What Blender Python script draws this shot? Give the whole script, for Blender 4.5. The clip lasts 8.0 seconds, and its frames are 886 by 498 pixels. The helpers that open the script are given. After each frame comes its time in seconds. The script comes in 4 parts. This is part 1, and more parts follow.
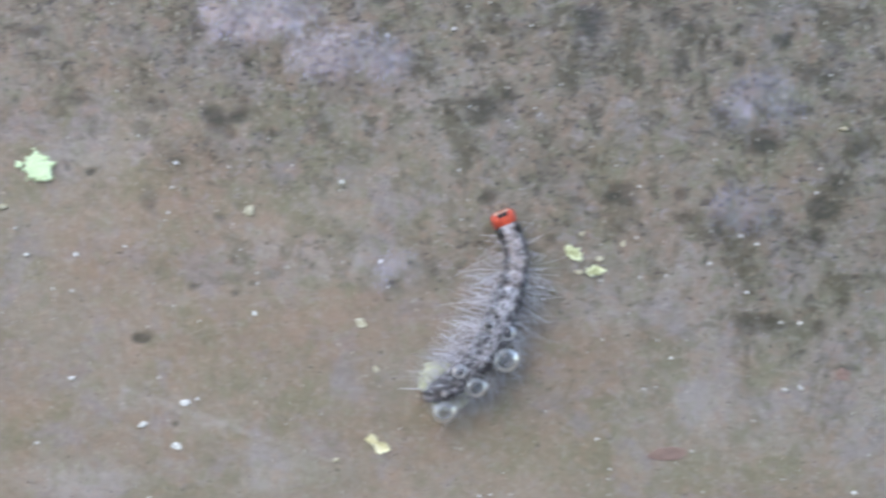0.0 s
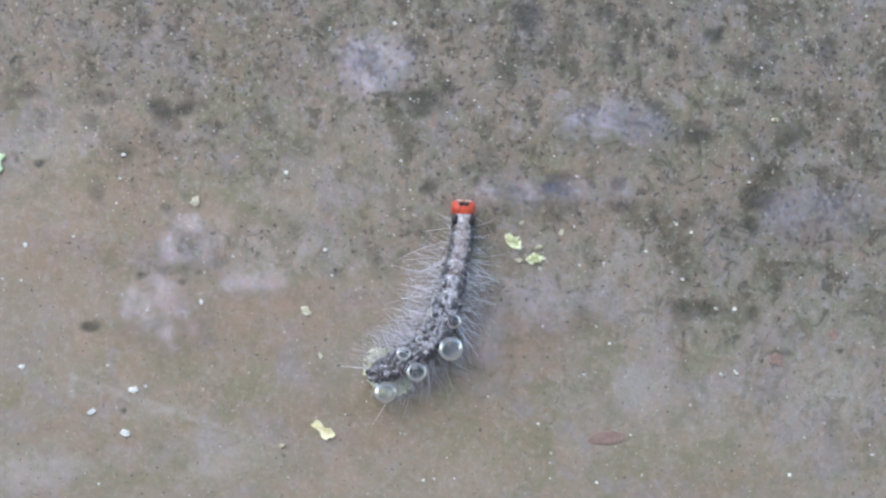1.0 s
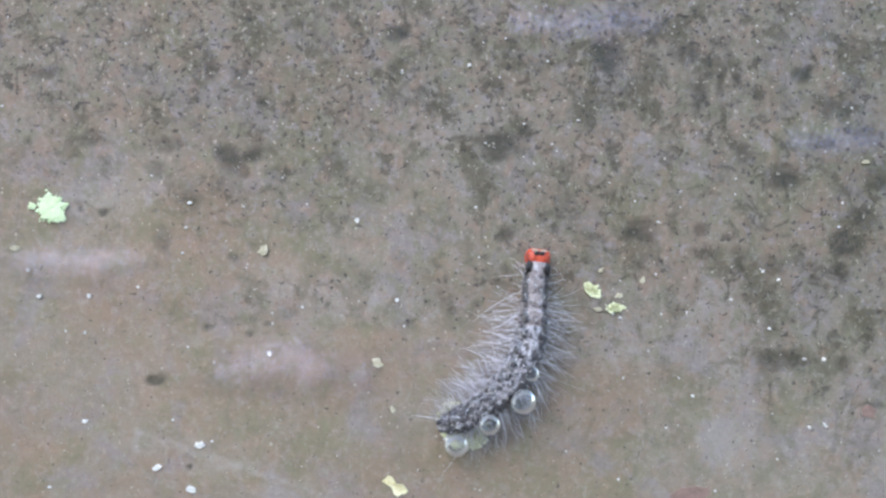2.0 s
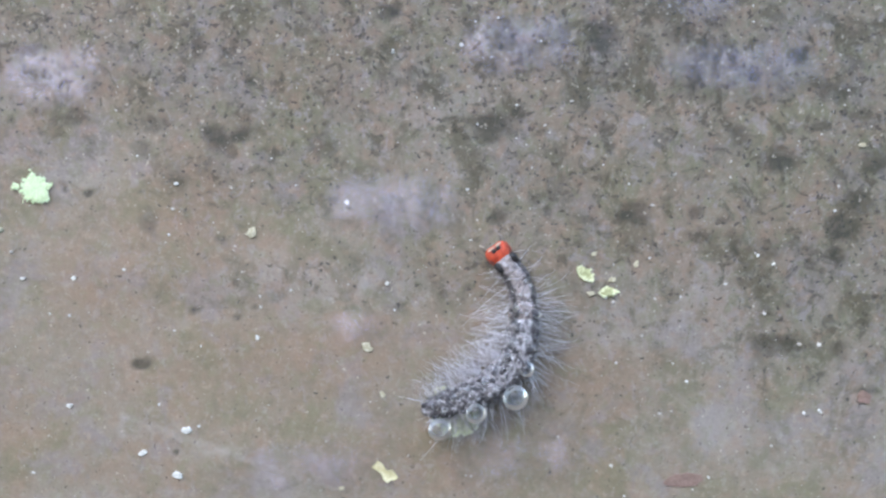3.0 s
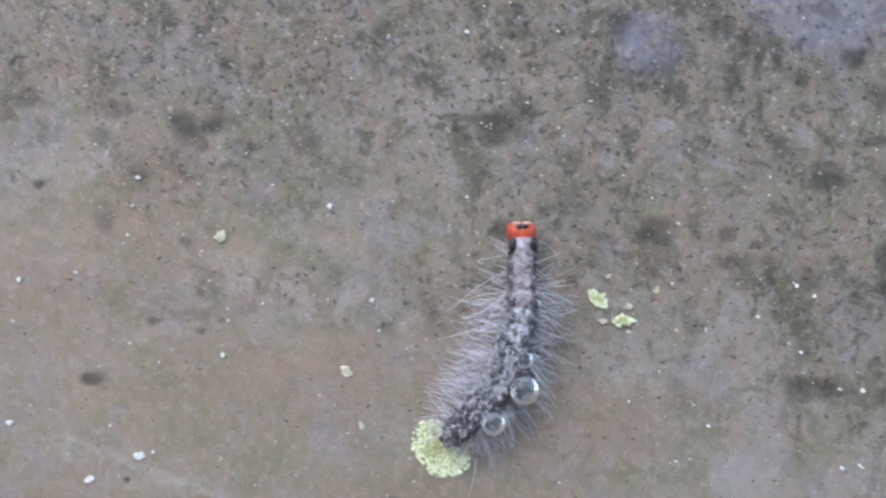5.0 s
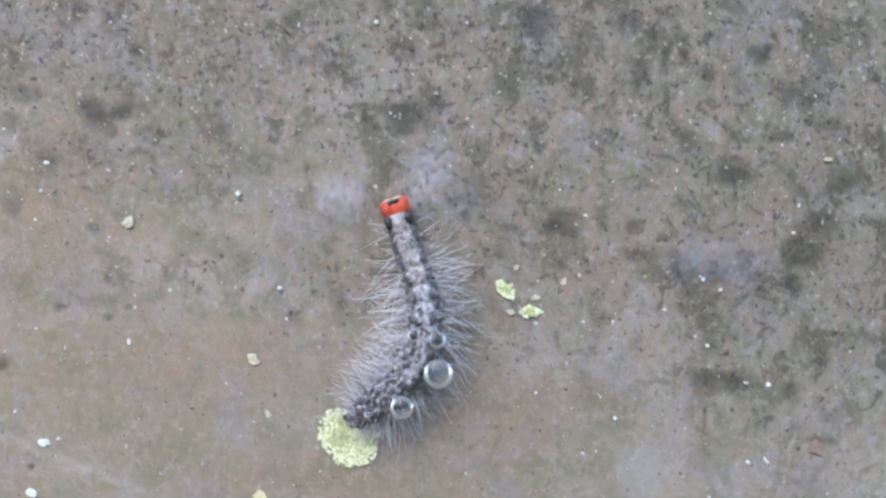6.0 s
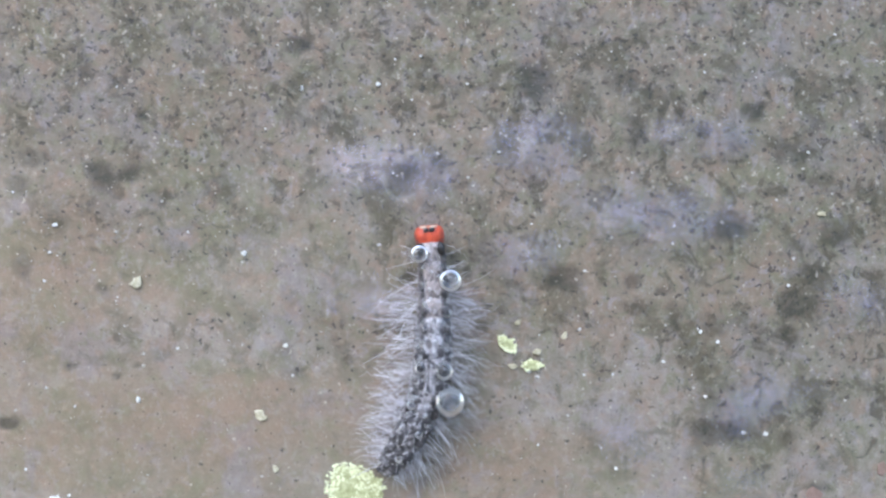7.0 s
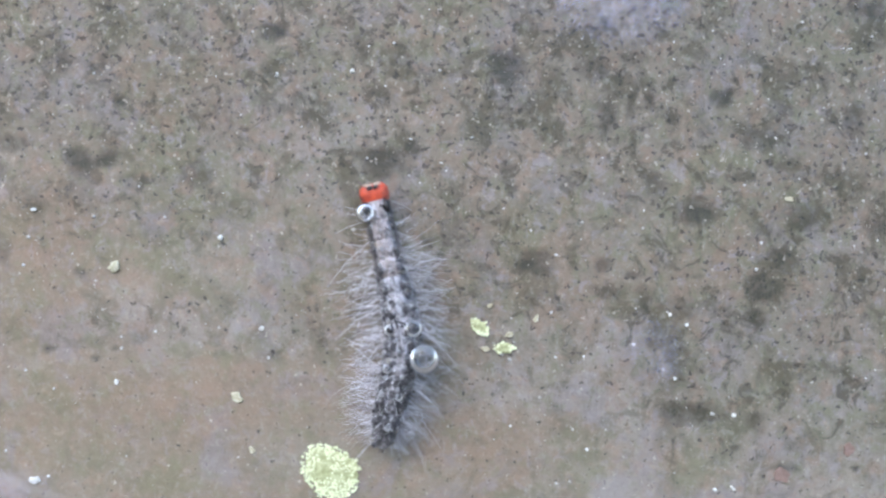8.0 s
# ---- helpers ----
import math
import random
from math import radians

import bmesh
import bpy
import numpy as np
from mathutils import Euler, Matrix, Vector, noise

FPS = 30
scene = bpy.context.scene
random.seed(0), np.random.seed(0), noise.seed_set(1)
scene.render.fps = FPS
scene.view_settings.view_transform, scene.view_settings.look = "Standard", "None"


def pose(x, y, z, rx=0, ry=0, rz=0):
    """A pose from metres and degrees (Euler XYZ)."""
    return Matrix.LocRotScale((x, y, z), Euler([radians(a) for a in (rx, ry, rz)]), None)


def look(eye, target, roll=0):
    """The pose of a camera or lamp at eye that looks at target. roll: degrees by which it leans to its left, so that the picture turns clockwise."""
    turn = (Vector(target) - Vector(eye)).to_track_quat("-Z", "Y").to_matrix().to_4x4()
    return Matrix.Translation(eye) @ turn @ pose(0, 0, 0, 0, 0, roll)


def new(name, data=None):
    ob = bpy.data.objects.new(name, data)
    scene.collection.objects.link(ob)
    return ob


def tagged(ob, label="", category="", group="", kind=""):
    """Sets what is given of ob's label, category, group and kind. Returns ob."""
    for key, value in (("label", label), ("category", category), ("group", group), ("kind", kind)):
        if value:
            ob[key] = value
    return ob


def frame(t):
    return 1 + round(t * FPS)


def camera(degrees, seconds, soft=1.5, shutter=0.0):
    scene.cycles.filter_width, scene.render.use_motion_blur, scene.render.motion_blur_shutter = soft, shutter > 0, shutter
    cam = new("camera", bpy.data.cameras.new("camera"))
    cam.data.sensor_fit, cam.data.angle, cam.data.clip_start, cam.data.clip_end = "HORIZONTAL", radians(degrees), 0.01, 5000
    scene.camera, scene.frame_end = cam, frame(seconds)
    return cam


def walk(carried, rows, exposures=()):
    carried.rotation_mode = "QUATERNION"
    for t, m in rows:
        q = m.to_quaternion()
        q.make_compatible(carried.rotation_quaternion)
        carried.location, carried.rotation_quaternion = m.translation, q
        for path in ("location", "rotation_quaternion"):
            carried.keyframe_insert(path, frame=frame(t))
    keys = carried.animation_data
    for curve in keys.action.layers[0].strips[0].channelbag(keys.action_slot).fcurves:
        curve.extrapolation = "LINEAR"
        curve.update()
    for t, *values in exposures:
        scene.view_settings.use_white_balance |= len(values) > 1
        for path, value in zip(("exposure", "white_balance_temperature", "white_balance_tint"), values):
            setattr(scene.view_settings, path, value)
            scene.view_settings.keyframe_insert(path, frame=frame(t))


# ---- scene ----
# The wall's own frame: u to the right, v up, w out of the wall, in millimetres.
EYE_LEVEL = 1.5
WALL = Matrix.Translation((0, 0, EYE_LEVEL)) @ pose(0, 0, 0, 90)


def on_wall(u, v, w=0.0, rz=0.0, rx=0.0, ry=0.0):
    return WALL @ pose(u / 1000, v / 1000, w / 1000, rx, ry, rz)


# ---- camera ----
cam = camera(60, 8.0, soft=2.5, shutter=0.5)
walk(cam, [(t, WALL @ pose(u / 1000, v / 1000, w / 1000, rx, ry, rz)) for t, u, v, w, rx, ry, rz in [
    (0, 0.0, -0.0, 144.0, -3.92, -0.91, 0.00), (0.1, 3.7, 0.1, 144.6, -3.76, -1.40, -0.03),
    (0.2, 5.3, -0.2, 145.2, -3.68, -1.51, -0.06), (0.3, 5.7, -0.2, 145.8, -3.54, -1.42, -0.10),
    (0.4, 5.6, -2.1, 146.2, -3.81, -1.34, -0.16), (0.5, 5.5, -3.3, 146.5, -3.91, -1.41, -0.23),
    (0.6, 5.5, -3.5, 146.7, -3.77, -1.66, -0.32), (0.7, 5.4, -3.1, 146.9, -3.51, -1.74, -0.36),
    (0.8, 6.7, -2.7, 147.4, -3.23, -1.64, -0.33), (0.9, 8.4, -3.1, 147.8, -3.22, -1.46, -0.26),
    (1, 9.7, -3.4, 147.9, -3.34, -1.41, -0.21), (1.1, 9.2, -2.9, 147.3, -3.51, -1.47, -0.21),
    (1.2, 6.2, -2.0, 146.2, -3.72, -1.32, -0.26), (1.3, 2.6, -0.6, 144.9, -3.88, -1.15, -0.34),
    (1.4, -0.0, 1.9, 143.7, -3.74, -1.14, -0.42), (1.5, -1.8, 2.9, 142.8, -3.76, -1.04, -0.50),
    (1.6, -2.7, 4.1, 142.5, -3.48, -0.66, -0.55), (1.7, -2.0, 4.3, 142.4, -3.29, -0.41, -0.59),
    (2.8, -3.0, 6.8, 140.0, -2.88, -1.34, -0.15), (2.9, -2.0, 3.9, 140.0, -3.27, -1.09, -0.21),
    (3, -1.4, 2.3, 139.8, -3.36, -0.92, -0.31), (3.1, -3.3, 2.0, 139.3, -3.07, -0.63, -0.48),
    (3.2, -4.8, -0.2, 138.4, -3.13, -0.73, -0.72), (3.3, -8.2, -2.8, 137.5, -3.26, -0.60, -0.97),
    (3.4, -11.8, -4.8, 136.5, -3.33, -0.50, -1.20), (3.5, -13.0, -7.6, 135.7, -3.66, -0.83, -1.38),
    (3.6, -13.3, -9.3, 135.2, -3.92, -1.17, -1.46), (3.8, -11.1, -7.8, 134.9, -3.95, -1.70, -1.26),
    (4, -13.2, -3.6, 134.2, -3.77, -0.79, -0.76), (4.2, -13.8, -2.4, 131.9, -3.82, -0.32, -0.28),
    (4.3, -13.1, -4.4, 130.5, -4.34, -0.21, -0.01), (4.5, -8.4, -1.3, 127.0, -4.11, -0.26, 0.72),
    (4.6, -4.6, 3.4, 125.2, -3.46, -0.23, 1.24), (4.7, -2.4, 4.6, 123.3, -3.44, 0.17, 1.75),
    (5.8, 13.0, 0.6, 122.4, -3.12, -0.20, 2.58), (6, 15.7, 1.1, 123.2, -2.66, -0.28, 2.72),
    (6.1, 13.7, 3.9, 123.4, -2.30, -0.04, 2.62), (6.2, 12.8, 6.6, 123.5, -2.04, -0.07, 2.47),
    (6.3, 12.1, 9.7, 123.6, -1.79, -0.16, 2.33), (6.5, 11.3, 10.6, 124.0, -2.35, -0.52, 2.09),
    (6.7, 12.5, 10.7, 124.5, -2.64, -0.78, 2.04), (7, 14.2, 10.2, 125.2, -2.58, -0.62, 2.13),
    (7.2, 14.7, 8.7, 125.6, -2.67, -0.59, 2.07), (7.3, 14.5, 9.0, 125.8, -2.54, -0.52, 2.05),
    (7.5, 15.9, 8.1, 126.2, -2.66, -0.70, 2.01), (7.6, 17.1, 8.3, 126.4, -2.63, -0.85, 2.02),
    (7.7, 18.0, 8.0, 126.6, -2.71, -0.95, 2.04), (7.8, 18.2, 8.0, 126.9, -2.76, -0.92, 2.06),
    (8, 18.3, 8.4, 127.3, -2.83, -0.78, 2.13)]],
     exposures=((0, 2.50, 6700, 11), (3.0, 2.56, 6700, 11), (3.5, 2.45, 6700, 11), (4.5, 2.40, 6550, 12), (6.0, 2.64, 6650, 11), (8.0, 2.69, 6650, 11)))

# ---- light ----
world = bpy.data.worlds.new("overcast_sky")
scene.world = world
world.use_nodes = True
sky = world.node_tree.nodes.new("ShaderNodeTexSky")
sky.sky_type, sky.sun_disc = "NISHITA", False
sky.sun_elevation, sky.sun_rotation = radians(44), radians(212)
sky.air_density, sky.dust_density = 1.2, 0.5
backdrop_node = world.node_tree.nodes["Background"]
backdrop_node.inputs["Strength"].default_value = 0.15
world.node_tree.links.new(sky.outputs["Color"], backdrop_node.inputs["Color"])
sun = new("sun", bpy.data.lights.new("sun", "SUN"))
sun.data.energy, sun.data.angle, sun.data.color = 0.35, radians(50), (1.0, 0.97, 0.93)
sun.matrix_world = look((-2.5, -4.0, 6.0), (0, 0, 1.5))


# ---- materials ----
class Nodes:
    """A new node material with its Principled shader."""

    def __init__(self, name, rough=0.6, spec=0.5):
        self.mat = bpy.data.materials.new(name)
        self.mat.use_nodes = True
        self.tree = self.mat.node_tree
        self.bsdf = self.tree.nodes["Principled BSDF"]
        self.bsdf.inputs["Roughness"].default_value = rough
        self.bsdf.inputs["Specular IOR Level"].default_value = spec
        self.coord = self.tree.nodes.new("ShaderNodeTexCoord").outputs["Object"]

    def put(self, socket, value):
        if isinstance(value, bpy.types.NodeSocket):
            self.tree.links.new(value, socket)
        else:
            socket.default_value = value

    def noise(self, scale, detail=4.0, rough=0.6, distort=0.0):
        n = self.tree.nodes.new("ShaderNodeTexNoise")
        self.put(n.inputs["Vector"], self.coord)
        n.inputs["Scale"].default_value = scale
        n.inputs["Detail"].default_value = detail
        n.inputs["Roughness"].default_value = rough
        n.inputs["Distortion"].default_value = distort
        return n.outputs["Fac"]

    def ramp(self, fac, a, b, low=0.0, high=1.0):
        n = self.tree.nodes.new("ShaderNodeMapRange")
        n.interpolation_type = "SMOOTHSTEP"
        self.put(n.inputs["Value"], fac)
        for key, value in (("From Min", a), ("From Max", b), ("To Min", low), ("To Max", high)):
            n.inputs[key].default_value = value
        return n.outputs["Result"]

    def math(self, op, a, b=0.0):
        n = self.tree.nodes.new("ShaderNodeMath")
        n.operation = op
        self.put(n.inputs[0], a)
        self.put(n.inputs[1], b)
        return n.outputs[0]

    def mix(self, fac, a, b, blend="MIX"):
        n = self.tree.nodes.new("ShaderNodeMix")
        n.data_type, n.blend_type = "RGBA", blend
        self.put(n.inputs["Factor"], fac)
        self.put(n.inputs["A"], (*a, 1) if isinstance(a, tuple) else a)
        self.put(n.inputs["B"], (*b, 1) if isinstance(b, tuple) else b)
        return n.outputs["Result"]

    def split(self, socket):
        n = self.tree.nodes.new("ShaderNodeSeparateXYZ")
        self.put(n.inputs[0], socket)
        return n.outputs

    def attribute(self, name):
        n = self.tree.nodes.new("ShaderNodeAttribute")
        n.attribute_name = name
        return n.outputs

    def random(self):
        return self.tree.nodes.new("ShaderNodeNewGeometry").outputs["Random Per Island"]

    def bump(self, height, strength, distance):
        n = self.tree.nodes.new("ShaderNodeBump")
        n.inputs["Strength"].default_value = strength
        n.inputs["Distance"].default_value = distance
        self.put(n.inputs["Height"], height)
        self.put(self.bsdf.inputs["Normal"], n.outputs["Normal"])
        return n.outputs["Normal"]

    def colour(self, value):
        self.put(self.bsdf.inputs["Base Color"], (*value, 1) if isinstance(value, tuple) else value)
        return self.mat


def concrete_material():
    """Old wet concrete: clouds of olive and brown, sky sheen painted in lilac-grey, sand grains, dark stains and small
    ragged pores.
    """
    n = Nodes("wet_concrete", 0.5, 0.4)
    dark, brown, pale = n.split(n.attribute("stain_and_sheen")["Vector"])
    grit = n.attribute("grit")["Fac"]
    cloud = n.noise(24, 5, 0.6, 0.3)
    olive = n.noise(58, 6, 0.62, 0.5)
    lilac = n.noise(83, 6, 0.62, 0.5)
    tint = n.noise(70, 4, 0.6, 0.6)
    mottle = n.noise(125, 5, 0.65, 0.6)
    hue = n.noise(290, 3, 0.7, 0.3)
    patch = n.noise(345, 3, 0.7, 0.5)
    blot = n.noise(230, 5, 0.7, 0.9)
    grain = n.noise(760, 3, 0.7, 0.2)
    fleck = n.noise(1000, 3, 0.6, 0.15)
    fine = n.noise(2300, 3, 0.7)
    c = n.mix(n.ramp(cloud, 0.35, 0.65), (0.262, 0.224, 0.178), (0.246, 0.228, 0.192))
    c = n.mix(n.math("MULTIPLY", n.ramp(tint, 0.47, 0.63), 0.55), c, (0.290, 0.222, 0.172))
    c = n.mix(n.math("MULTIPLY", n.ramp(olive, 0.47, 0.62), n.ramp(grit, 0.0, 0.8, 0.74, 0.85)), c, (0.198, 0.190, 0.128))
    # lilac colour painted in for the sky's reflection in the wet film
    c = n.mix(n.math("MULTIPLY", n.ramp(lilac, 0.51, 0.63), 0.72), c, (0.255, 0.238, 0.250))
    c = n.mix(n.math("MULTIPLY", brown, n.ramp(mottle, 0.25, 0.65, 0.30, 0.8)), c, (0.235, 0.180, 0.132))
    # pale stains and scratch, and the sheen painted at the lower right
    c = n.mix(n.math("MULTIPLY", pale, n.ramp(mottle, 0.3, 0.7, 0.2, 0.9)), c, (0.365, 0.355, 0.352))
    c = n.mix(n.math("MULTIPLY", n.ramp(blot, 0.53, 0.68), 0.32), c, (0.325, 0.305, 0.272))
    # small patches of colour
    c = n.mix(n.math("MULTIPLY", n.ramp(hue, 0.53, 0.63), n.ramp(grit, 0.0, 0.8, 0.28, 0.55)), c, (0.298, 0.216, 0.168))
    c = n.mix(n.math("MULTIPLY", n.ramp(hue, 0.47, 0.37), n.ramp(grit, 0.0, 0.8, 0.32, 0.58)), c, (0.208, 0.218, 0.140))
    c = n.mix(n.math("MULTIPLY", n.ramp(patch, 0.54, 0.66), n.ramp(grit, 0.0, 0.9, 0.25, 0.66)), c, (0.335, 0.318, 0.345))
    # clusters of dark growth, thick where the surface is gritty
    c = n.mix(n.math("MULTIPLY", n.ramp(mottle, 0.53, 0.36), n.ramp(grit, 0.0, 1.0, 0.15, 0.80)), c, (0.104, 0.099, 0.064))
    c = n.mix(n.math("MULTIPLY", n.ramp(blot, 0.48, 0.35), n.ramp(grit, 0.0, 0.8, 0.12, 0.80)), c, (0.080, 0.076, 0.052))
    c = n.mix(n.math("MULTIPLY", n.ramp(grain, 0.52, 0.70), n.ramp(grit, 0.0, 0.9, 0.30, 0.52)), c, n.mix(n.ramp(hue, 0.42, 0.58), (0.37, 0.375, 0.36), (0.42, 0.37, 0.30)))
    c = n.mix(n.math("MULTIPLY", n.ramp(grain, 0.48, 0.30), n.ramp(grit, 0.0, 0.9, 0.20, 0.40)), c, (0.11, 0.10, 0.085))
    c = n.mix(n.math("MULTIPLY", dark, n.ramp(blot, 0.40, 0.70, 1.0, 0.62)), c, (0.042, 0.043, 0.032))
    # ragged pores
    edge = n.math("ADD", n.math("MULTIPLY", grit, 0.080), 0.330)
    speck = n.ramp(n.math("SUBTRACT", edge, fleck), -0.012, 0.045)
    c = n.mix(n.math("MULTIPLY", speck, 0.70), c, (0.032, 0.031, 0.028))
    # pale sand grains
    edge = n.math("SUBTRACT", 0.70, n.math("MULTIPLY", grit, 0.06))
    sand = n.ramp(n.math("SUBTRACT", fleck, edge), 0.0, 0.03)
    c = n.mix(n.math("MULTIPLY", sand, 0.7), c, (0.52, 0.50, 0.45))
    c = n.mix(1.0, c, n.mix(n.ramp(grit, 0.0, 1.0), (1.005, 0.922, 0.836), (0.722, 0.657, 0.588)), "MULTIPLY")
    # warmer on one side of this stretch, greyer on the other
    x, y, z = n.split(n.coord)
    c = n.mix(1.0, c, n.mix(n.ramp(n.math("ADD", x, n.math("MULTIPLY", cloud, 0.05)), -0.06, 0.11), (1.02, 0.985, 0.965), (0.975, 0.99, 1.0)), "MULTIPLY")
    h = n.math("ADD", n.math("MULTIPLY", grain, 0.6), n.math("MULTIPLY", fine, 0.3))
    h = n.math("SUBTRACT", h, n.math("MULTIPLY", speck, 0.6))
    n.bump(h, 0.5, 0.0004)
    n.put(n.bsdf.inputs["Roughness"], n.ramp(lilac, 0.42, 0.64, 0.62, 0.38))
    return n.colour(c)


def plain_material(name, a, b, scale, rough=0.6, spec=0.4, bump=0.3, depth=0.0003, island=0.0):
    """A mottled surface between two colours, with fine relief."""
    n = Nodes(name, rough, spec)
    f = n.noise(scale, 4, 0.65)
    fac = n.ramp(f, 0.32, 0.68)
    if island:
        fac = n.math("ADD", n.math("MULTIPLY", fac, 1 - island), n.math("MULTIPLY", n.random(), island))
    n.bump(n.noise(scale * 3, 3), bump, depth)
    return n.colour(n.mix(fac, a, b))


def skin_material(name, dark, light, share, inner, outer, line_depth, middle, fleck):
    """Mottled wet larva skin: black blotches over lilac-grey, wet glints painted as pale flecks, a dark line on either
    side of the back.
    """
    n = Nodes(name, 0.40, 0.5)
    x, y, z = n.split(n.coord)
    shift = n.tree.nodes.new("ShaderNodeVectorMath")
    shift.operation = "ADD"
    n.put(shift.inputs[0], n.coord)
    n.put(shift.inputs[1], n.tree.nodes.new("ShaderNodeObjectInfo").outputs["Random"])
    n.coord = shift.outputs[0]
    blot = n.noise(640, 3, 0.7, 0.9)
    spot = n.noise(1150, 3, 0.7, 0.6)
    fine = n.noise(2100, 3, 0.7)
    side = n.math("ADD", n.math("ABSOLUTE", x), n.math("MULTIPLY", n.math("SUBTRACT", blot, 0.5), 0.0012))
    c = n.mix(n.ramp(blot, share - 0.05, share + 0.05), dark, light)
    c = n.mix(n.math("MULTIPLY", n.ramp(side, inner, inner * 0.5), n.ramp(fine, 0.35, 0.6, 0.0, middle)), c, (0.34, 0.275, 0.255))
    c = n.mix(n.ramp(spot, 0.43, 0.36, 0.0, 0.8), c, (0.026, 0.024, 0.026))
    # highlights of the wet skin, painted as whitish flecks
    c = n.mix(n.ramp(spot, 0.56, 0.63, 0.0, fleck), c, (0.58, 0.55, 0.57))
    line = n.math("MULTIPLY", n.ramp(side, inner - 0.0002, inner + 0.0002), n.ramp(side, outer + 0.0003, outer - 0.0002))
    c = n.mix(n.math("MULTIPLY", line, n.ramp(fine, 0.70, 0.45, 0.5 * line_depth, line_depth)), c, (0.024, 0.021, 0.023))
    n.bump(n.math("ADD", blot, spot), 0.9, 0.0006)
    n.bsdf.inputs["Coat Weight"].default_value = 0.6
    n.bsdf.inputs["Coat Roughness"].default_value = 0.12
    return n.colour(c)


def hair_material():
    n = Nodes("pale_hair", 0.45, 0.5)
    r = n.random()
    c = n.mix(n.ramp(r, 0.0, 1.0), (0.42, 0.398, 0.412), (0.88, 0.845, 0.87))
    c = n.mix(n.ramp(r, 0.90, 0.93), c, (0.06, 0.05, 0.05))
    return n.colour(c)


def water_material(name, rough):
    """A thin skin of water: clear, with its surface gloss strengthened and tinted for the sky's reflection."""
    mat = bpy.data.materials.new(name)
    mat.use_nodes = True
    t = mat.node_tree
    t.nodes.remove(t.nodes["Principled BSDF"])
    clear, gloss = t.nodes.new("ShaderNodeBsdfTransparent"), t.nodes.new("ShaderNodeBsdfGlossy")
    facing, mix = t.nodes.new("ShaderNodeLayerWeight"), t.nodes.new("ShaderNodeMixShader")
    facing.inputs["Blend"].default_value = 0.5
    power, fresnel = t.nodes.new("ShaderNodeMath"), t.nodes.new("ShaderNodeMath")
    power.operation, fresnel.operation = "POWER", "MULTIPLY_ADD"
    power.inputs[1].default_value = 5.0
    fresnel.inputs[1].default_value, fresnel.inputs[2].default_value = 0.93, 0.064
    t.links.new(facing.outputs["Facing"], power.inputs[0])
    t.links.new(power.outputs[0], fresnel.inputs[0])
    gloss.inputs["Roughness"].default_value = rough
    # lilac of the reflected sky, put into the gloss colour
    gloss.inputs["Color"].default_value = (0.80, 0.77, 1.0, 1)
    t.links.new(fresnel.outputs[0], mix.inputs[0])
    t.links.new(clear.outputs[0], mix.inputs[1])
    t.links.new(gloss.outputs[0], mix.inputs[2])
    t.links.new(mix.outputs[0], t.nodes["Material Output"].inputs["Surface"])
    return mat


def drop_material():
    """Clear water whose curved rim is made almost a mirror, for a bright ring of sky."""
    mat = bpy.data.materials.new("water_bead")
    mat.use_nodes = True
    t = mat.node_tree
    t.nodes.remove(t.nodes["Principled BSDF"])
    clear, gloss = t.nodes.new("ShaderNodeBsdfTransparent"), t.nodes.new("ShaderNodeBsdfGlossy")
    facing, mix, ramp = t.nodes.new("ShaderNodeLayerWeight"), t.nodes.new("ShaderNodeMixShader"), t.nodes.new("ShaderNodeMapRange")
    facing.inputs["Blend"].default_value = 0.5
    ramp.interpolation_type = "SMOOTHSTEP"
    # rim gloss raised far above water's own, to draw the white highlight ring
    for key, value in (("From Min", 0.21), ("From Max", 0.33), ("To Min", 0.03), ("To Max", 0.95)):
        ramp.inputs[key].default_value = value
    clear.inputs["Color"].default_value = (0.93, 0.94, 0.96, 1)
    gloss.inputs["Roughness"].default_value = 0.32
    gloss.inputs["Color"].default_value = (1.0, 0.99, 0.98, 1)
    t.links.new(facing.outputs["Facing"], ramp.inputs["Value"])
    t.links.new(ramp.outputs[0], mix.inputs[0])
    t.links.new(clear.outputs[0], mix.inputs[1])
    t.links.new(gloss.outputs[0], mix.inputs[2])
    t.links.new(mix.outputs[0], t.nodes["Material Output"].inputs["Surface"])
    return mat


CONCRETE = concrete_material()
SKIN_FRONT = skin_material("larva_skin_behind_head", (0.07, 0.055, 0.052), (0.27, 0.225, 0.215), 0.42, 0.0014, 0.0023, 0.95, 0.6, 0.5)
SKIN = skin_material("larva_skin", (0.045, 0.041, 0.045), (0.27, 0.250, 0.260), 0.47, 0.0014, 0.0026, 0.55, 0.15, 0.85)
SKIN_REAR = skin_material("larva_skin_near_tail", (0.020, 0.018, 0.019), (0.21, 0.190, 0.195), 0.53, 0.0010, 0.0024, 0.6, 0.1, 0.7)
HAIR = hair_material()
HEAD_RED = plain_material("red_head_shell", (0.58, 0.080, 0.030), (0.33, 0.034, 0.016), 900, 0.5, 0.5, 0.5, 0.0002)
BLACK = plain_material("black_shell", (0.010, 0.009, 0.009), (0.03, 0.025, 0.022), 1500, 0.35)
DARK_MARK = plain_material("dark_velvet_mark", (0.030, 0.027, 0.029), (0.10, 0.090, 0.095), 1500, 0.5)
CREAM = plain_material("cream_mouthpart", (0.62, 0.50, 0.38), (0.50, 0.36, 0.26), 1500, 0.5)
LEG = plain_material("dark_leg", (0.05, 0.035, 0.03), (0.14, 0.10, 0.085), 1500, 0.4)
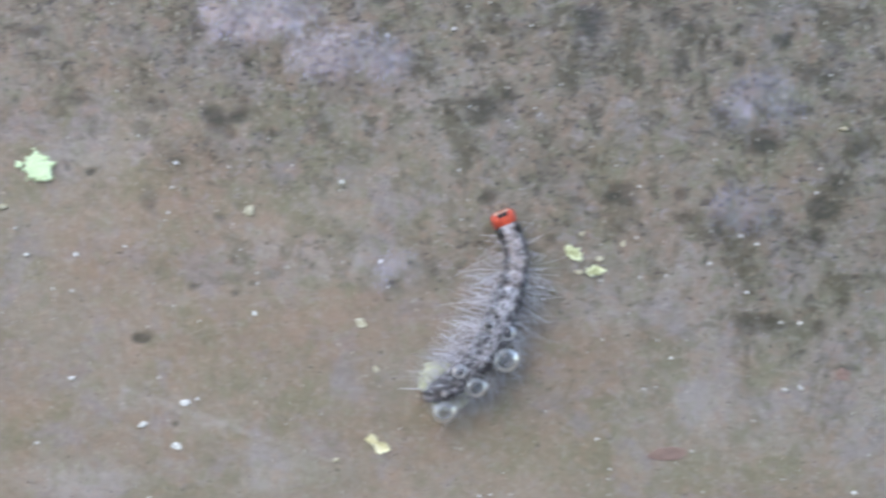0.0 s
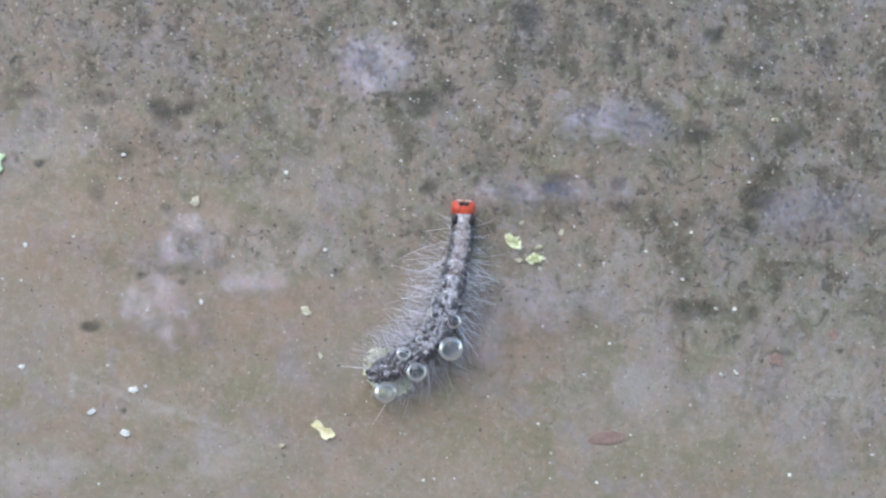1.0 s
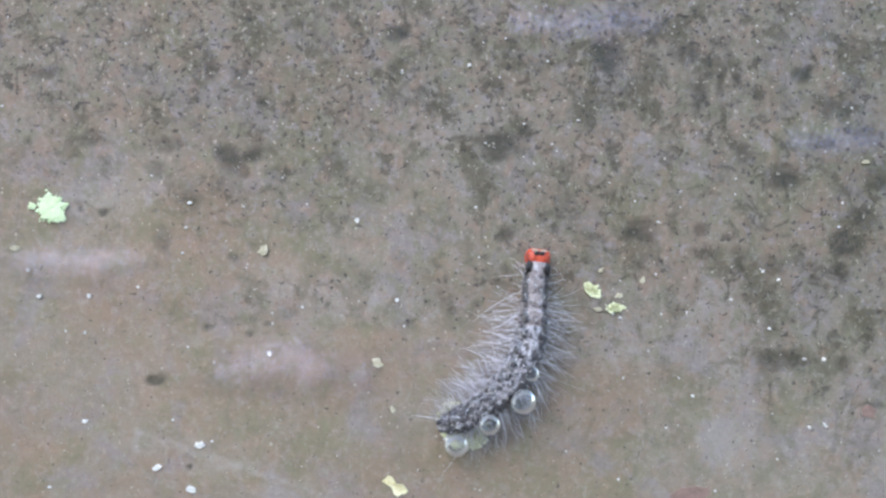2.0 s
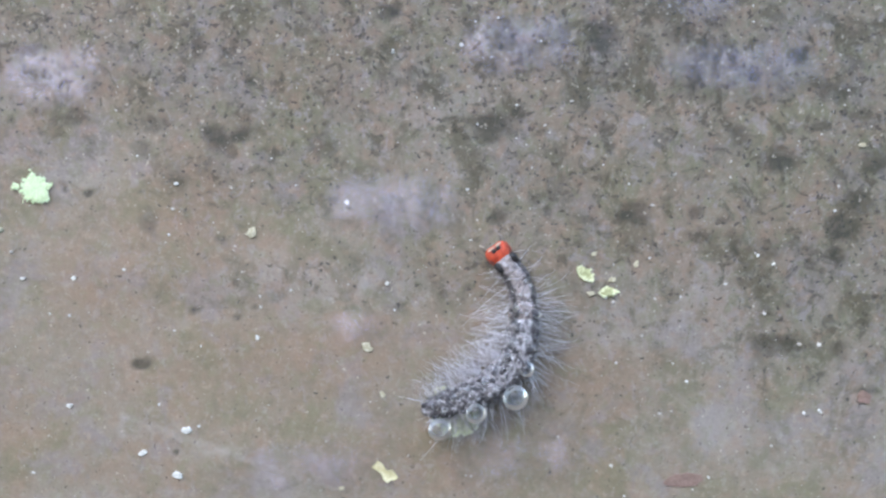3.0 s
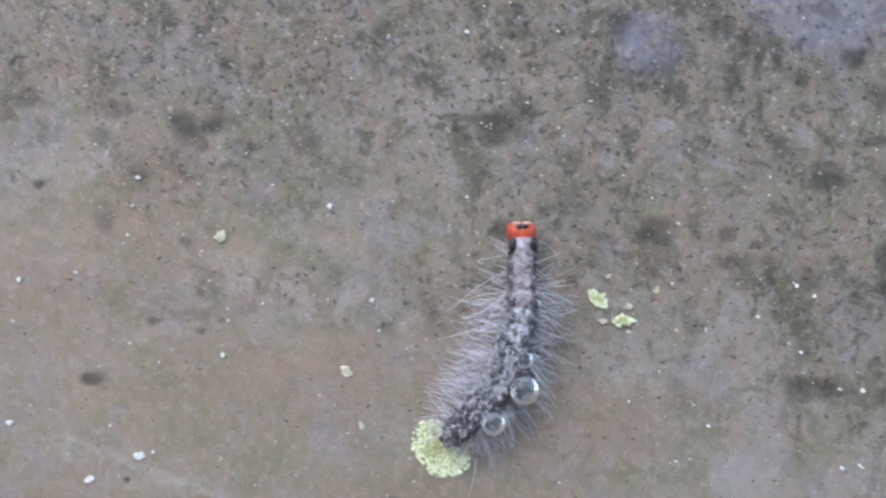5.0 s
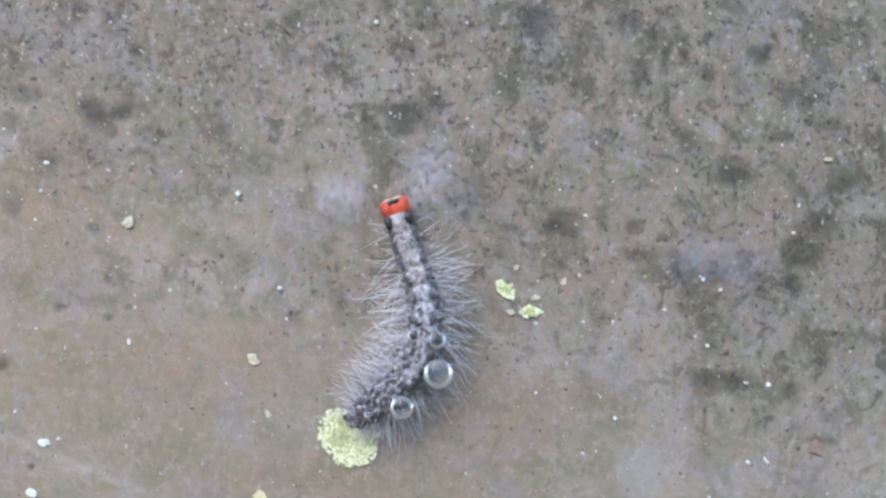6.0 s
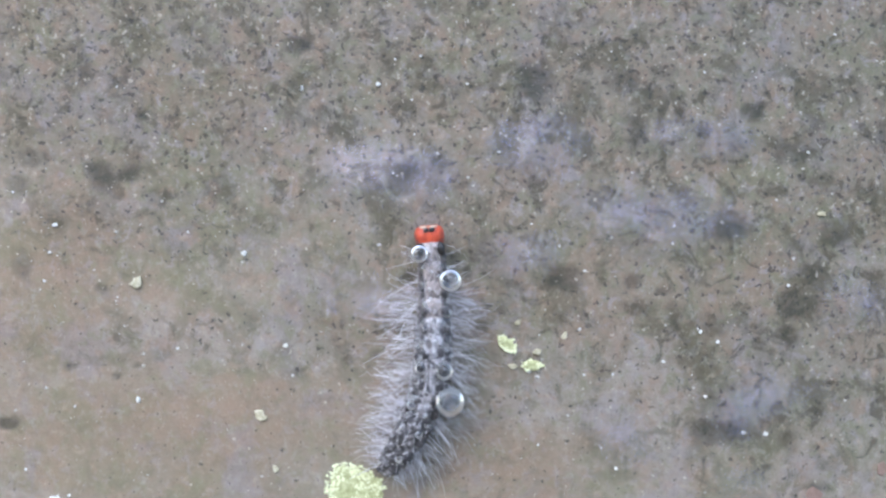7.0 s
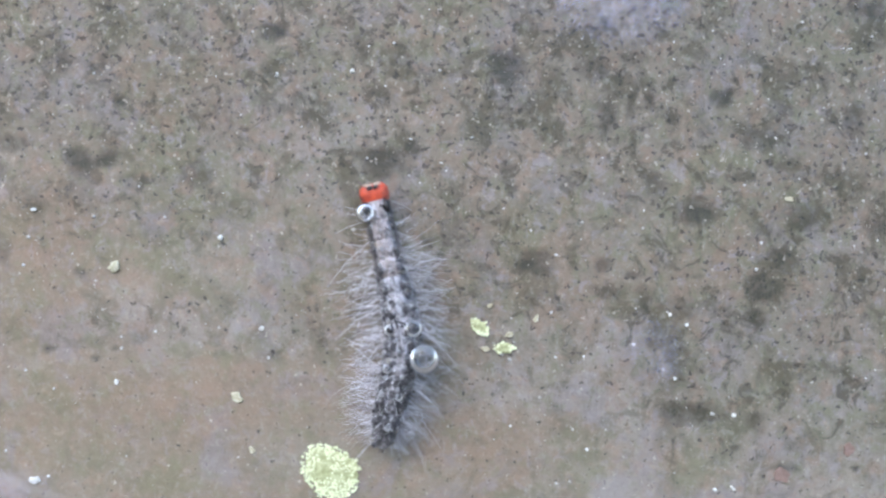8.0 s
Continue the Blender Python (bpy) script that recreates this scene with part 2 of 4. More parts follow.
LICHEN_YELLOW = plain_material("yellow_green_lichen", (0.60, 0.62, 0.34), (0.82, 0.83, 0.56), 600, 0.8, 0.2, 0.7, 0.0004, 0.5)
LICHEN_GREEN = plain_material("pale_green_lichen", (0.52, 0.64, 0.34), (0.70, 0.80, 0.52), 600, 0.8, 0.2, 0.6, 0.0004, 0.5)
LICHEN_BASE = plain_material("olive_lichen_base", (0.34, 0.34, 0.165), (0.55, 0.56, 0.31), 900, 0.8, 0.2, 0.6, 0.0003)
PALE_CHIP = plain_material("pale_cream_chip", (0.40, 0.355, 0.23), (0.58, 0.53, 0.39), 900, 0.6, 0.3)
WHITE_CHIP = plain_material("white_chip", (0.56, 0.55, 0.50), (0.76, 0.74, 0.68), 900, 0.5, 0.4)
LEAF = plain_material("dry_yellow_leaf", (0.58, 0.50, 0.25), (0.74, 0.68, 0.43), 700, 0.55, 0.4, 0.5, 0.0003)
RED_CHIP = plain_material("rusty_red_chip", (0.200, 0.130, 0.104), (0.265, 0.178, 0.142), 500, 0.6, 0.4, 0.6, 0.0004)
GRAIN = plain_material("sand_grain", (0.30, 0.275, 0.23), (0.58, 0.565, 0.52), 900, 0.4, 0.5, 0.2, 0.0002, 0.7)
WAVE = water_material("running_water", 0.30)
BEAD = drop_material()
EARTH = plain_material("wet_gravel_ground", (0.07, 0.06, 0.05), (0.16, 0.145, 0.12), 40, 0.7, 0.4, 0.8, 0.004)
RENDER_COAT = plain_material("grey_render", (0.10, 0.11, 0.095), (0.15, 0.155, 0.135), 6, 0.8, 0.3, 0.4, 0.004)


# ---- mesh tools ----
def finish(name, bm, mat, smooth=True):
    data = bpy.data.meshes.new(name)
    bm.normal_update()
    bm.to_mesh(data)
    bm.free()
    data.materials.append(mat)
    if smooth:
        data.polygons.foreach_set("use_smooth", [True] * len(data.polygons))
    return data


def part(name, bm, mat, parent, label="", smooth=True):
    ob = new(name, finish(name, bm, mat, smooth))
    ob.parent = parent
    return tagged(ob, label)


def thing(name, m, label, category, group="", kind=""):
    ob = new(name)
    ob.empty_display_size = 0.002
    ob.matrix_world = m
    return tagged(ob, label, category, group, kind)


def lathe(profile, around=20, squash=1.0):
    """A round body along y from (y, radius) pairs, in millimetres; squash flattens it along z."""
    bm = bmesh.new()
    rings = []
    for y, r in profile:
        rings.append([bm.verts.new((r * math.cos(a) / 1000, y / 1000, squash * r * math.sin(a) / 1000))
                      for a in (2 * math.pi * k / around for k in range(around))])
    for a, b in zip(rings, rings[1:]):
        for k in range(around):
            bm.faces.new((a[k], b[k], b[(k + 1) % around], a[(k + 1) % around]))
    bm.faces.new(rings[0])
    bm.faces.new(rings[-1][::-1])
    return bm


def ball(bm, centre, radii, rng, rough=0.15, sub=1):
    """Adds an uneven small lump, in millimetres."""
    made = bmesh.ops.create_icosphere(bm, subdivisions=sub, radius=1.0)["verts"]
    turn = Euler([rng.uniform(0, 6.28) for _ in range(3)]).to_matrix()
    for v in made:
        p = turn @ v.co
        k = 1 + rng.uniform(-rough, rough)
        v.co = Vector([(c + p[i] * r * k) / 1000 for i, (c, r) in enumerate(zip(centre, radii))])
    return made


# ---- the wall ----
def lines(a, b, step, far):
    """Grid lines, close between a and b and wider and wider out to far on either side, in millimetres."""
    inner = [a + step * k for k in range(int((b - a) / step) + 1)]
    low, high, gap = [], [], step
    while (high[-1] if high else inner[-1]) < far[1]:
        gap *= 1.35
        high.append((high[-1] if high else inner[-1]) + gap)
    gap = step
    while (low[-1] if low else inner[0]) > far[0]:
        gap *= 1.35
        low.append((low[-1] if low else inner[0]) - gap)
    low = [max(x, far[0]) for x in low]
    high = [min(x, far[1]) for x in high]
    return low[::-1] + inner + high


# dark stains of the concrete: centre u, v, half-widths and depth of colour
STAINS_LEFT = ((-8.8, 36.9, 1.9, 1.5, 1.0), (-43.2, 31.0, 1.4, 2.6, 0.65), (-35.6, 14.8, 2.2, 1.3, 0.95), (-39.7, 14.0, 2.6, 2.3, 0.8),
               (-65.3, 18.3, 2.3, 1.4, 0.6), (-73.0, 30.0, 3.1, 1.4, 0.65), (-50.3, 16.6, 2.7, 1.7, 0.5), (-53.4, 12.4, 1.9, 1.4, 0.45),
               (-33.4, 24.2, 1.0, 0.9, 0.75), (-31.1, 11.8, 2.1, 1.2, 0.45), (-20.8, 12.9, 2.6, 2.0, 0.4), (-35.6, 30.3, 1.3, 0.9, 0.5),
               (-8.9, 29.9, 1.3, 0.9, 0.45), (-4.2, 26.5, 1.1, 1.1, 0.45), (5.8, 33.3, 1.1, 1.1, 0.5), (-52.3, -0.4, 1.5, 2.1, 0.45))
STAINS_MIDDLE = ((30.3, 32.4, 3.1, 3.2, 0.8), (10.4, 15.9, 3.8, 2.1, 0.75), (14.9, 18.3, 1.2, 1.7, 0.65), (10.7, -0.2, 1.6, 1.4, 0.75),
                 (20.0, 0.8, 0.8, 1.2, 0.6), (35.9, 0.1, 3.7, 2.1, 0.7), (47.1, 0.7, 1.7, 1.3, 0.65), (47.8, -4.4, 2.9, 1.5, 0.45),
                 (43.4, 33.2, 2.7, 1.9, 0.55), (50.1, 34.7, 1.9, 1.2, 0.5), (46.6, 25.2, 1.5, 2.9, 0.7), (50.4, 26.2, 0.8, 2.3, 0.5),
                 (53.8, 27.7, 1.0, 1.2, 0.5), (30.2, 16.1, 1.5, 1.2, 0.5), (31.3, 12.5, 1.2, 1.2, 0.5), (55.1, 13.9, 1.9, 2.3, 0.5),
                 (52.1, -1.3, 1.3, 0.7, 0.6), (54.3, -6.4, 1.1, 1.7, 0.5))
STAINS_RIGHT = ((65.2, 28.7, 1.7, 1.7, 0.9), (71.7, 22.5, 2.6, 2.1, 0.75), (87.5, 25.9, 2.1, 2.8, 0.6), (76.6, 27.3, 1.3, 1.1, 0.5),
                (62.0, 9.9, 3.6, 2.1, 0.75), (80.0, 9.6, 2.6, 2.6, 0.55), (61.9, -6.2, 2.8, 1.3, 0.4), (77.1, 2.0, 2.3, 2.3, 0.5),
                (75.0, -2.4, 3.3, 2.1, 0.65), (73.4, -7.2, 1.5, 2.3, 0.5), (61.9, -24.4, 4.7, 1.9, 0.55), (74.4, -25.9, 1.7, 2.3, 0.4),
                (88.7, 44.4, 3.3, 1.7, 0.7), (92.4, 8.7, 1.9, 1.9, 0.5), (70.0, 35.8, 1.9, 1.3, 0.4), (44.0, 51.0, 3.0, 2.2, 0.6), (80, -33, 2.0, 1.1, 0.6))
PITS = ((-63.3, 4.8, 1.0, 0.8, 0.85), (-67.5, 5.3, 0.5, 0.4, 0.7), (-54.5, -26.7, 2.1, 1.0, 0.85), (-39.6, -4.0, 1.0, 0.8, 0.6),
        (-48.6, -43.2, 0.5, 0.5, 0.9), (-44.5, -16.9, 1.0, 0.7, 0.6), (-36.8, -18.0, 0.8, 0.6, 0.6), (-33.7, -16.5, 0.6, 0.5, 0.5),
        (91.7, -32.4, 0.7, 0.6, 0.95), (71, -30, 0.9, 0.6, 0.6))
DARK_STAINS = STAINS_LEFT + STAINS_MIDDLE + STAINS_RIGHT
BROWN_STAINS = ((46, 50, 9, 4.5, 1.3), (-8, -24, 13.8, 5.5), (25, 9, 8.3, 4.1), (-44, 3, 7.6, 16.3), (-3, -45, 24.0, 5.4), (61, -24, 5.4, 3.3),
                (65, -59, 17.4, 4.9), (33, -30, 8.4, 7.5), (-30, -26, 15.9, 6.6), (-18, 30, 5.6, 8.4), (-64, -13, 7.6, 6.5),
                (39, 38, 6.6, 2.8), (-84, -34, 11.0, 9.0), (-29, 27, 5.5, 5.5))
# pale stains; the first four paint the water film's lilac sheen as colour
PALE_STAINS_AND_SHEEN = ((60, -20, 26, 10, 0.62), (84, -22, 16, 13, 0.7), (50, -40, 14, 6, 0.5), (34, -18, 10, 8, 0.6), (-50, -39, 7.6, 1.5), (-41, -43, 4.9, 0.9), (-66, -54, 9.8, 4.4), (-30, -51, 7.6, 4.4), (-67, 7, 5.4, 2.7),
               (-12, -13, 11.1, 3.2), (3, 19, 8.3, 5.5), (90, -41, 8.7, 7.6), (88, 4, 7.6, 3.0), (49, -12, 6.6, 4.7),
               (-26, -12, 12.0, 4.0), (4, 21, 7.6, 5.4), (-23, -11, 10.3, 2.8))

# where the face is rougher
GRIT_PATCHES = ((-24, -12, 24, 4.5, 0.32), (-6, -11, 13, 5, 0.34), (-42, 6, 9, 5, 0.2), (64, -14, 34, 18, 0.1))
SCRATCH = ((-58.0, -36.5), (-50.0, -39.7), (-36.5, -44.3), (-19.2, -50.6))


def waver(U, V, size, seed):
    """Smooth noise over the wall, about -1 to 1, with features of that size."""
    rng = np.random.default_rng(seed)
    total = np.zeros_like(U)
    for octave in range(4):
        s, table = size / 2 ** octave, rng.uniform(-1, 1, (257, 257))
        x, y = U / s + 977.3, V / s + 991.7
        i, j = np.floor(x).astype(int), np.floor(y).astype(int)
        fx, fy = x - i, y - j
        fx, fy = fx * fx * (3 - 2 * fx), fy * fy * (3 - 2 * fy)
        i0, j0, i1, j1 = i % 257, j % 257, (i + 1) % 257, (j + 1) % 257
        total += (table[i0, j0] * (1 - fx) * (1 - fy) + table[i1, j0] * fx * (1 - fy)
                  + table[i0, j1] * (1 - fx) * fy + table[i1, j1] * fx * fy) / 1.7 ** octave
    return total / 1.6


def blotches(U, V, spots, soft, seed):
    wu, wv = waver(U, V, 3, seed), waver(U, V, 3, seed + 1)
    lu, lv = waver(U, V, 16, seed + 2), waver(U, V, 16, seed + 3)
    out = np.zeros_like(U)
    for u, v, a, b, *depth in spots:
        k, m = min(0.5 * min(a, b), 0.9), min(0.3 * min(a, b), 3.0)
        d = np.hypot((U - u + k * wu + m * lu) / a, (V - v + k * wv + m * lv) / b)
        f = np.clip((1.0 + soft - d) / (2 * soft), 0, 1)
        out = np.maximum(out, (depth[0] if depth else 1.0) * f * f * (3 - 2 * f))
    return out


def relief(U, V):
    """Height of the concrete's surface over the wall's plane, in millimetres, never above zero by more than a grain."""
    h = 0.10 * waver(U, V, 14, 3) + 0.05 * waver(U, V, 2.2, 5) + 0.06 * waver(U, V, 0.9, 7) - 0.2
    h -= 0.12 * blotches(U, V, DARK_STAINS, 0.5, 11)
    return h - 0.18 * blotches(U, V, PITS, 0.4, 31)


def wall():
    us, vs = lines(-108, 114, 0.5, (-2500, 2500)), lines(-80, 74, 0.5, (-1500, 1700))
    U, V = np.meshgrid(np.array(us), np.array(vs))
    n, m = U.shape
    co = np.stack([U, -relief(U, V), V + EYE_LEVEL * 1000], -1).reshape(-1, 3) / 1000
    k = np.arange(n * m).reshape(n, m)
    quads = np.stack([k[:-1, :-1], k[:-1, 1:], k[1:, 1:], k[1:, :-1]], -1).reshape(-1, 4)
    # the body behind the face, 0.25 m thick
    rim = np.concatenate([k[0, :-1], k[:-1, -1], k[-1, :0:-1], k[:0:-1, 0]])
    back = co[rim] * [1, 0, 1] + [0, 0.25, 0]
    b = n * m + np.arange(len(rim))
    sides = np.stack([rim, b, np.roll(b, -1), np.roll(rim, -1)], -1)
    data = bpy.data.meshes.new("wall_1")
    data.from_pydata(np.concatenate([co, back]).tolist(), [], quads.tolist() + sides.tolist() + [b[::-1].tolist()])
    data.materials.append(CONCRETE)
    data.polygons.foreach_set("use_smooth", [True] * len(data.polygons))
    stain_and_sheen = np.zeros((len(co) + len(rim), 4), np.float32)
    stain_and_sheen[:len(co), 0] = (blotches(U, V, DARK_STAINS, 0.5, 11) + blotches(U, V, PITS, 0.4, 31)).clip(0, 0.92).ravel()
    stain_and_sheen[:len(co), 1] = 0.65 * blotches(U, V, BROWN_STAINS, 0.8, 23).ravel()
    stain_and_sheen[:len(co), 2] = 0.7 * blotches(U, V, PALE_STAINS_AND_SHEEN, 0.8, 29).ravel()
    # a long pale scratch
    scratch = np.zeros_like(U)
    for (ua, va), (ub, vb), wide in zip(SCRATCH, SCRATCH[1:], (0.9, 0.7, 0.45)):
        f = (((U - ua) * (ub - ua) + (V - va) * (vb - va)) / ((ub - ua) ** 2 + (vb - va) ** 2)).clip(0, 1)
        d = np.hypot(U - ua - f * (ub - ua), V - va - f * (vb - va)) + 0.35 * waver(U, V, 4, 53)
        scratch = np.maximum(scratch, (1.4 - d / wide).clip(0, 1))
    stain_and_sheen[:len(co), 2] = np.maximum(stain_and_sheen[:len(co), 2], 0.85 * scratch.ravel())
    stain_and_sheen[:, 3] = 1
    data.attributes.new("stain_and_sheen", "FLOAT_COLOR", "POINT").data.foreach_set("color", stain_and_sheen.ravel())
    grit = np.zeros(len(stain_and_sheen), np.float32)
    grit[:len(co)] = (0.46 + 0.0034 * U + 0.0095 * V + 0.25 * waver(U, V, 22, 41)
                      + 0.5 * ((V - 10) / 22).clip(0, 1) * ((-U - 8) / 40).clip(0, 1)
                      + blotches(U, V, GRIT_PATCHES, 0.8, 61)).clip(0.06, 1).ravel()
    data.attributes.new("grit", "FLOAT", "POINT").data.foreach_set("value", grit)
    return tagged(new("wall_1", data), "old wet concrete wall with brown and dark stains", "wall", kind="structure")


def box_mesh(name, x0, x1, y0, y1, z0, z1, mat):
    bm = bmesh.new()
    bmesh.ops.create_cube(bm, size=1)
    for v in bm.verts:
        v.co = Vector((x0 if v.co.x < 0 else x1, y0 if v.co.y < 0 else y1, z0 if v.co.z < 0 else z1))
    bmesh.ops.bevel(bm, geom=bm.edges[:], offset=0.01, segments=2, affect="EDGES")
    return finish(name, bm, mat, False)


wall()
bm = bmesh.new()
bmesh.ops.create_grid(bm, x_segments=60, y_segments=60, size=60)
for v in bm.verts:
    v.co.z = -0.01 + 0.006 * noise.noise(v.co * 0.7)
tagged(new("ground", finish("ground", bm, EARTH)), "wet gravelly ground at the foot of the wall", "ground", kind="structure")
# added behind the camera, out of view, to hold back the low sky's light
tagged(new("sky_blocker_wall", box_mesh("sky_blocker_wall", -9, 9, -3.9, -3.6, -0.02, 3.3, RENDER_COAT)),
       "plain grey wall added out of view to block the low sky", "wall", kind="structure")


# ---- lichen, chips and grains on the concrete ----
def lichen(u, v, a, b, turn, mat, label, seed, hole=None, lobes=9):
    """A crust of small granules over a thin, ragged plate."""
    rng = random.Random(seed)
    ob = thing("lichen_patch", on_wall(u, v, 0, turn), label, "lichen")
    rag = 0.25 if a < 3 else 0.17
    edge = [1 + rng.uniform(-rag, rag) for _ in range(lobes)]

    def reach(angle):
        k = angle / (2 * math.pi) * lobes % lobes
        i, f = int(k), k % 1
        return edge[i] * (1 - f) + edge[(i + 1) % lobes] * f

    plate = bmesh.new()
    n = 54
    ring = [reach(2 * math.pi * k / n) * 0.90 * (1 + rng.uniform(-0.07, 0.07)) for k in range(n)]
    rings = []
    for scale, z in ((1.0, -0.4), (0.98, 0.03), (0.86, 0.14), (0.45, 0.18)):
        rings.append([plate.verts.new((a * scale * r * math.cos(2 * math.pi * k / n) / 1000,
                                       b * scale * r * math.sin(2 * math.pi * k / n) / 1000,
                                       (z + rng.uniform(-0.03, 0.03)) / 1000)) for k, r in enumerate(ring)])
    for p, q in zip(rings, rings[1:]):
        for k in range(n):
            plate.faces.new((p[k], p[(k + 1) % n], q[(k + 1) % n], q[k]))
    plate.faces.new(rings[-1])
    part("crust_base", plate, mat if mat == LICHEN_GREEN else LICHEN_BASE, ob)
    bm = bmesh.new()
    gaps = [(rng.uniform(-0.8, 0.8) * a, rng.uniform(-0.8, 0.8) * b, rng.uniform(0.2, 0.5 if a < 3 else 0.85)) for _ in range(int(4 + 0.4 * a * b))]
    for _ in range(int(38.0 * a * b)):
        angle, r = rng.uniform(0, 2 * math.pi), math.sqrt(rng.random())
        r *= reach(angle) * 1.02
        x, y = a * r * math.cos(angle), b * r * math.sin(angle)
        if hole and math.hypot(x - hole[0], y - hole[1]) < hole[2]:
            continue
        if any(math.hypot(x - gu, y - gv) < gr for gu, gv, gr in gaps):
            continue
        s = rng.uniform(0.08, 0.24)
        ball(bm, (x, y, 0.12), (s * rng.uniform(0.8, 1.5), s * rng.uniform(0.8, 1.5), s * 0.45), rng, 0.35)
    tagged(part("rough_crust", bm, mat, ob, "", False), kind="stuff")
    return ob


def chip(name, u, v, a, b, turn, mat, label, category, seed, thick=0.16, sides=11, rag=0.28):
    """A thin broken chip with an uneven outline and a rounded rim."""
    rng = random.Random(seed)
    bm = bmesh.new()
    radii = [0.87 + rng.uniform(-rag, rag) for _ in range(sides)]
    rings = []
    for scale, z in ((0.96, -0.35), (1.0, thick * 0.5), (0.88, thick), (0.4, thick * 1.1)):
        rings.append([bm.verts.new((a * scale * r * math.cos(2 * math.pi * k / sides) / 1000,
                                    b * scale * r * math.sin(2 * math.pi * k / sides) / 1000,
                                    (z + (rng.uniform(-0.45, 0.45) * thick if z > 0 else 0)) / 1000)) for k, r in enumerate(radii)])
    for p, q in zip(rings, rings[1:]):
        for k in range(sides):
            bm.faces.new((p[k], p[(k + 1) % sides], q[(k + 1) % sides], q[k]))
    bm.faces.new(rings[-1])
    bm.faces.new(rings[0][::-1])
    ob = new(name, finish(name, bm, mat, False))
    ob.matrix_world = on_wall(u, v, 0, turn)
    return tagged(ob, label, category)


def leaf_scrap(u, v, size, turn, seed):
    """Two torn, slightly curled lobes of a dry leaf that hang together."""
    rng = random.Random(seed)
    ob = thing("leaf_scrap", on_wall(u, v, 0.0, turn), "torn scrap of dry yellow leaf stuck to wet concrete", "leaf")
    for cx, a, b, lift in ((-0.55, 0.75, 0.5, 0.18), (0.6, 0.8, 0.62, 0.35)):
        bm = bmesh.new()
        n = 11
        outline = [rng.uniform(0.6, 1.15) for _ in range(n)]
        layers = []
        for z in (0.0, 0.12):
            rows = []
            for scale in (1.0, 0.55):
                rows.append([bm.verts.new((size * (cx + a * scale * r * math.cos(2 * math.pi * k / n)) / 1000,
                                           size * b * scale * r * math.sin(2 * math.pi * k / n) / 1000,
                                           (z - 0.12 + lift * (scale * r) ** 2 * (0.6 + 0.4 * math.sin(5 * k))) / 1000)) for k, r in enumerate(outline)])
            layers.append(rows)
        low, high = layers
        for k in range(n):
            j = (k + 1) % n
            bm.faces.new((high[0][k], high[0][j], high[1][j], high[1][k]))
            bm.faces.new((low[0][j], low[0][k], low[1][k], low[1][j]))
            bm.faces.new((low[0][k], low[0][j], high[0][j], high[0][k]))
        bm.faces.new(high[1])
        bm.faces.new(low[1][::-1])
        part("leaf_lobe", bm, LEAF, ob, "", False)
    return ob


def sand():
    """Loose pale grains in the concrete's face."""
    rng = random.Random(21)
    bm = bmesh.new()
    for _ in range(900):
        u, v = rng.uniform(-104, 110), rng.uniform(-76, 70)
        s = 0.08 + 0.22 * rng.random() ** 4
        ball(bm, (u, v, -0.18), (s * rng.uniform(0.8, 1.5), s, s), rng, 0.3, 1)
    ob = new("sand_grains", finish("sand_grains", bm, GRAIN, False))
    ob.matrix_world = WALL
    return tagged(ob, "small pale sand grains in the concrete face", "sand grains", kind="stuff")


lichen(3.3, -36.1, 5.2, 4.7, -35, LICHEN_YELLOW, "round yellow-green lichen crust with a dark gap", 4, (-2.2, -1.6, 0.8), 13)
lichen(-72.6, 5.3, 2.7, 2.9, 0, LICHEN_GREEN, "ragged bright green lichen patch", 8, (2.2, -1.3, 0.6), 21)
lichen(-76.2, 5.9, 0.75, 0.7, 0, LICHEN_GREEN, "small pale green lichen speck beside a larger patch", 9)
lichen(26.9, -10.7, 1.8, 1.15, -35, LICHEN_YELLOW, "small ragged pale yellow-green lichen patch", 15, (0.6, 0.9, 0.35), 17)
lichen(31.0, -14.0, 1.8, 0.95, 8, LICHEN_YELLOW, "small ragged pale yellow-green lichen patch", 16, (0.9, 0.9, 0.6), 18)
for k, (u, v, r) in enumerate(((28.0, -14.3, 0.65), (31.9, -11.7, 0.6), (28.5, -7.0, 0.45), (36.3, -8.9, 0.55))):
    chip("lichen_scale", u, v, r * 1.3, r * 0.8, 20 * k, PALE_CHIP, "tiny pale lichen scale near larger patches", "lichen", 50 + k)
leaf_scrap(-10.4, -47.1, 2.1, -40, 3)
leaf_scrap(-89.4, -45.4, 2.0, -35, 5)
for k, (u, v, a, b, turn) in enumerate(((-34.0, -2.7, 1.15, 0.95, 60),
                                        (-13.2, -24.1, 1.25, 1.0, -30), (-10.5, -32.7, 0.75, 0.4, -60), (77.6, 12.6, 0.8, 0.5, 5),
                                        (-79.6, -1.8, 0.8, 0.6, 0), (-84.1, -3.9, 0.7, 0.4, 60), (-18.3, -50.3, 0.6, 0.4, 0))):
    chip("stone_chip", u, v, a, b, turn, PALE_CHIP, "small pale cream stone chip in the concrete", "stone chip", 70 + k)
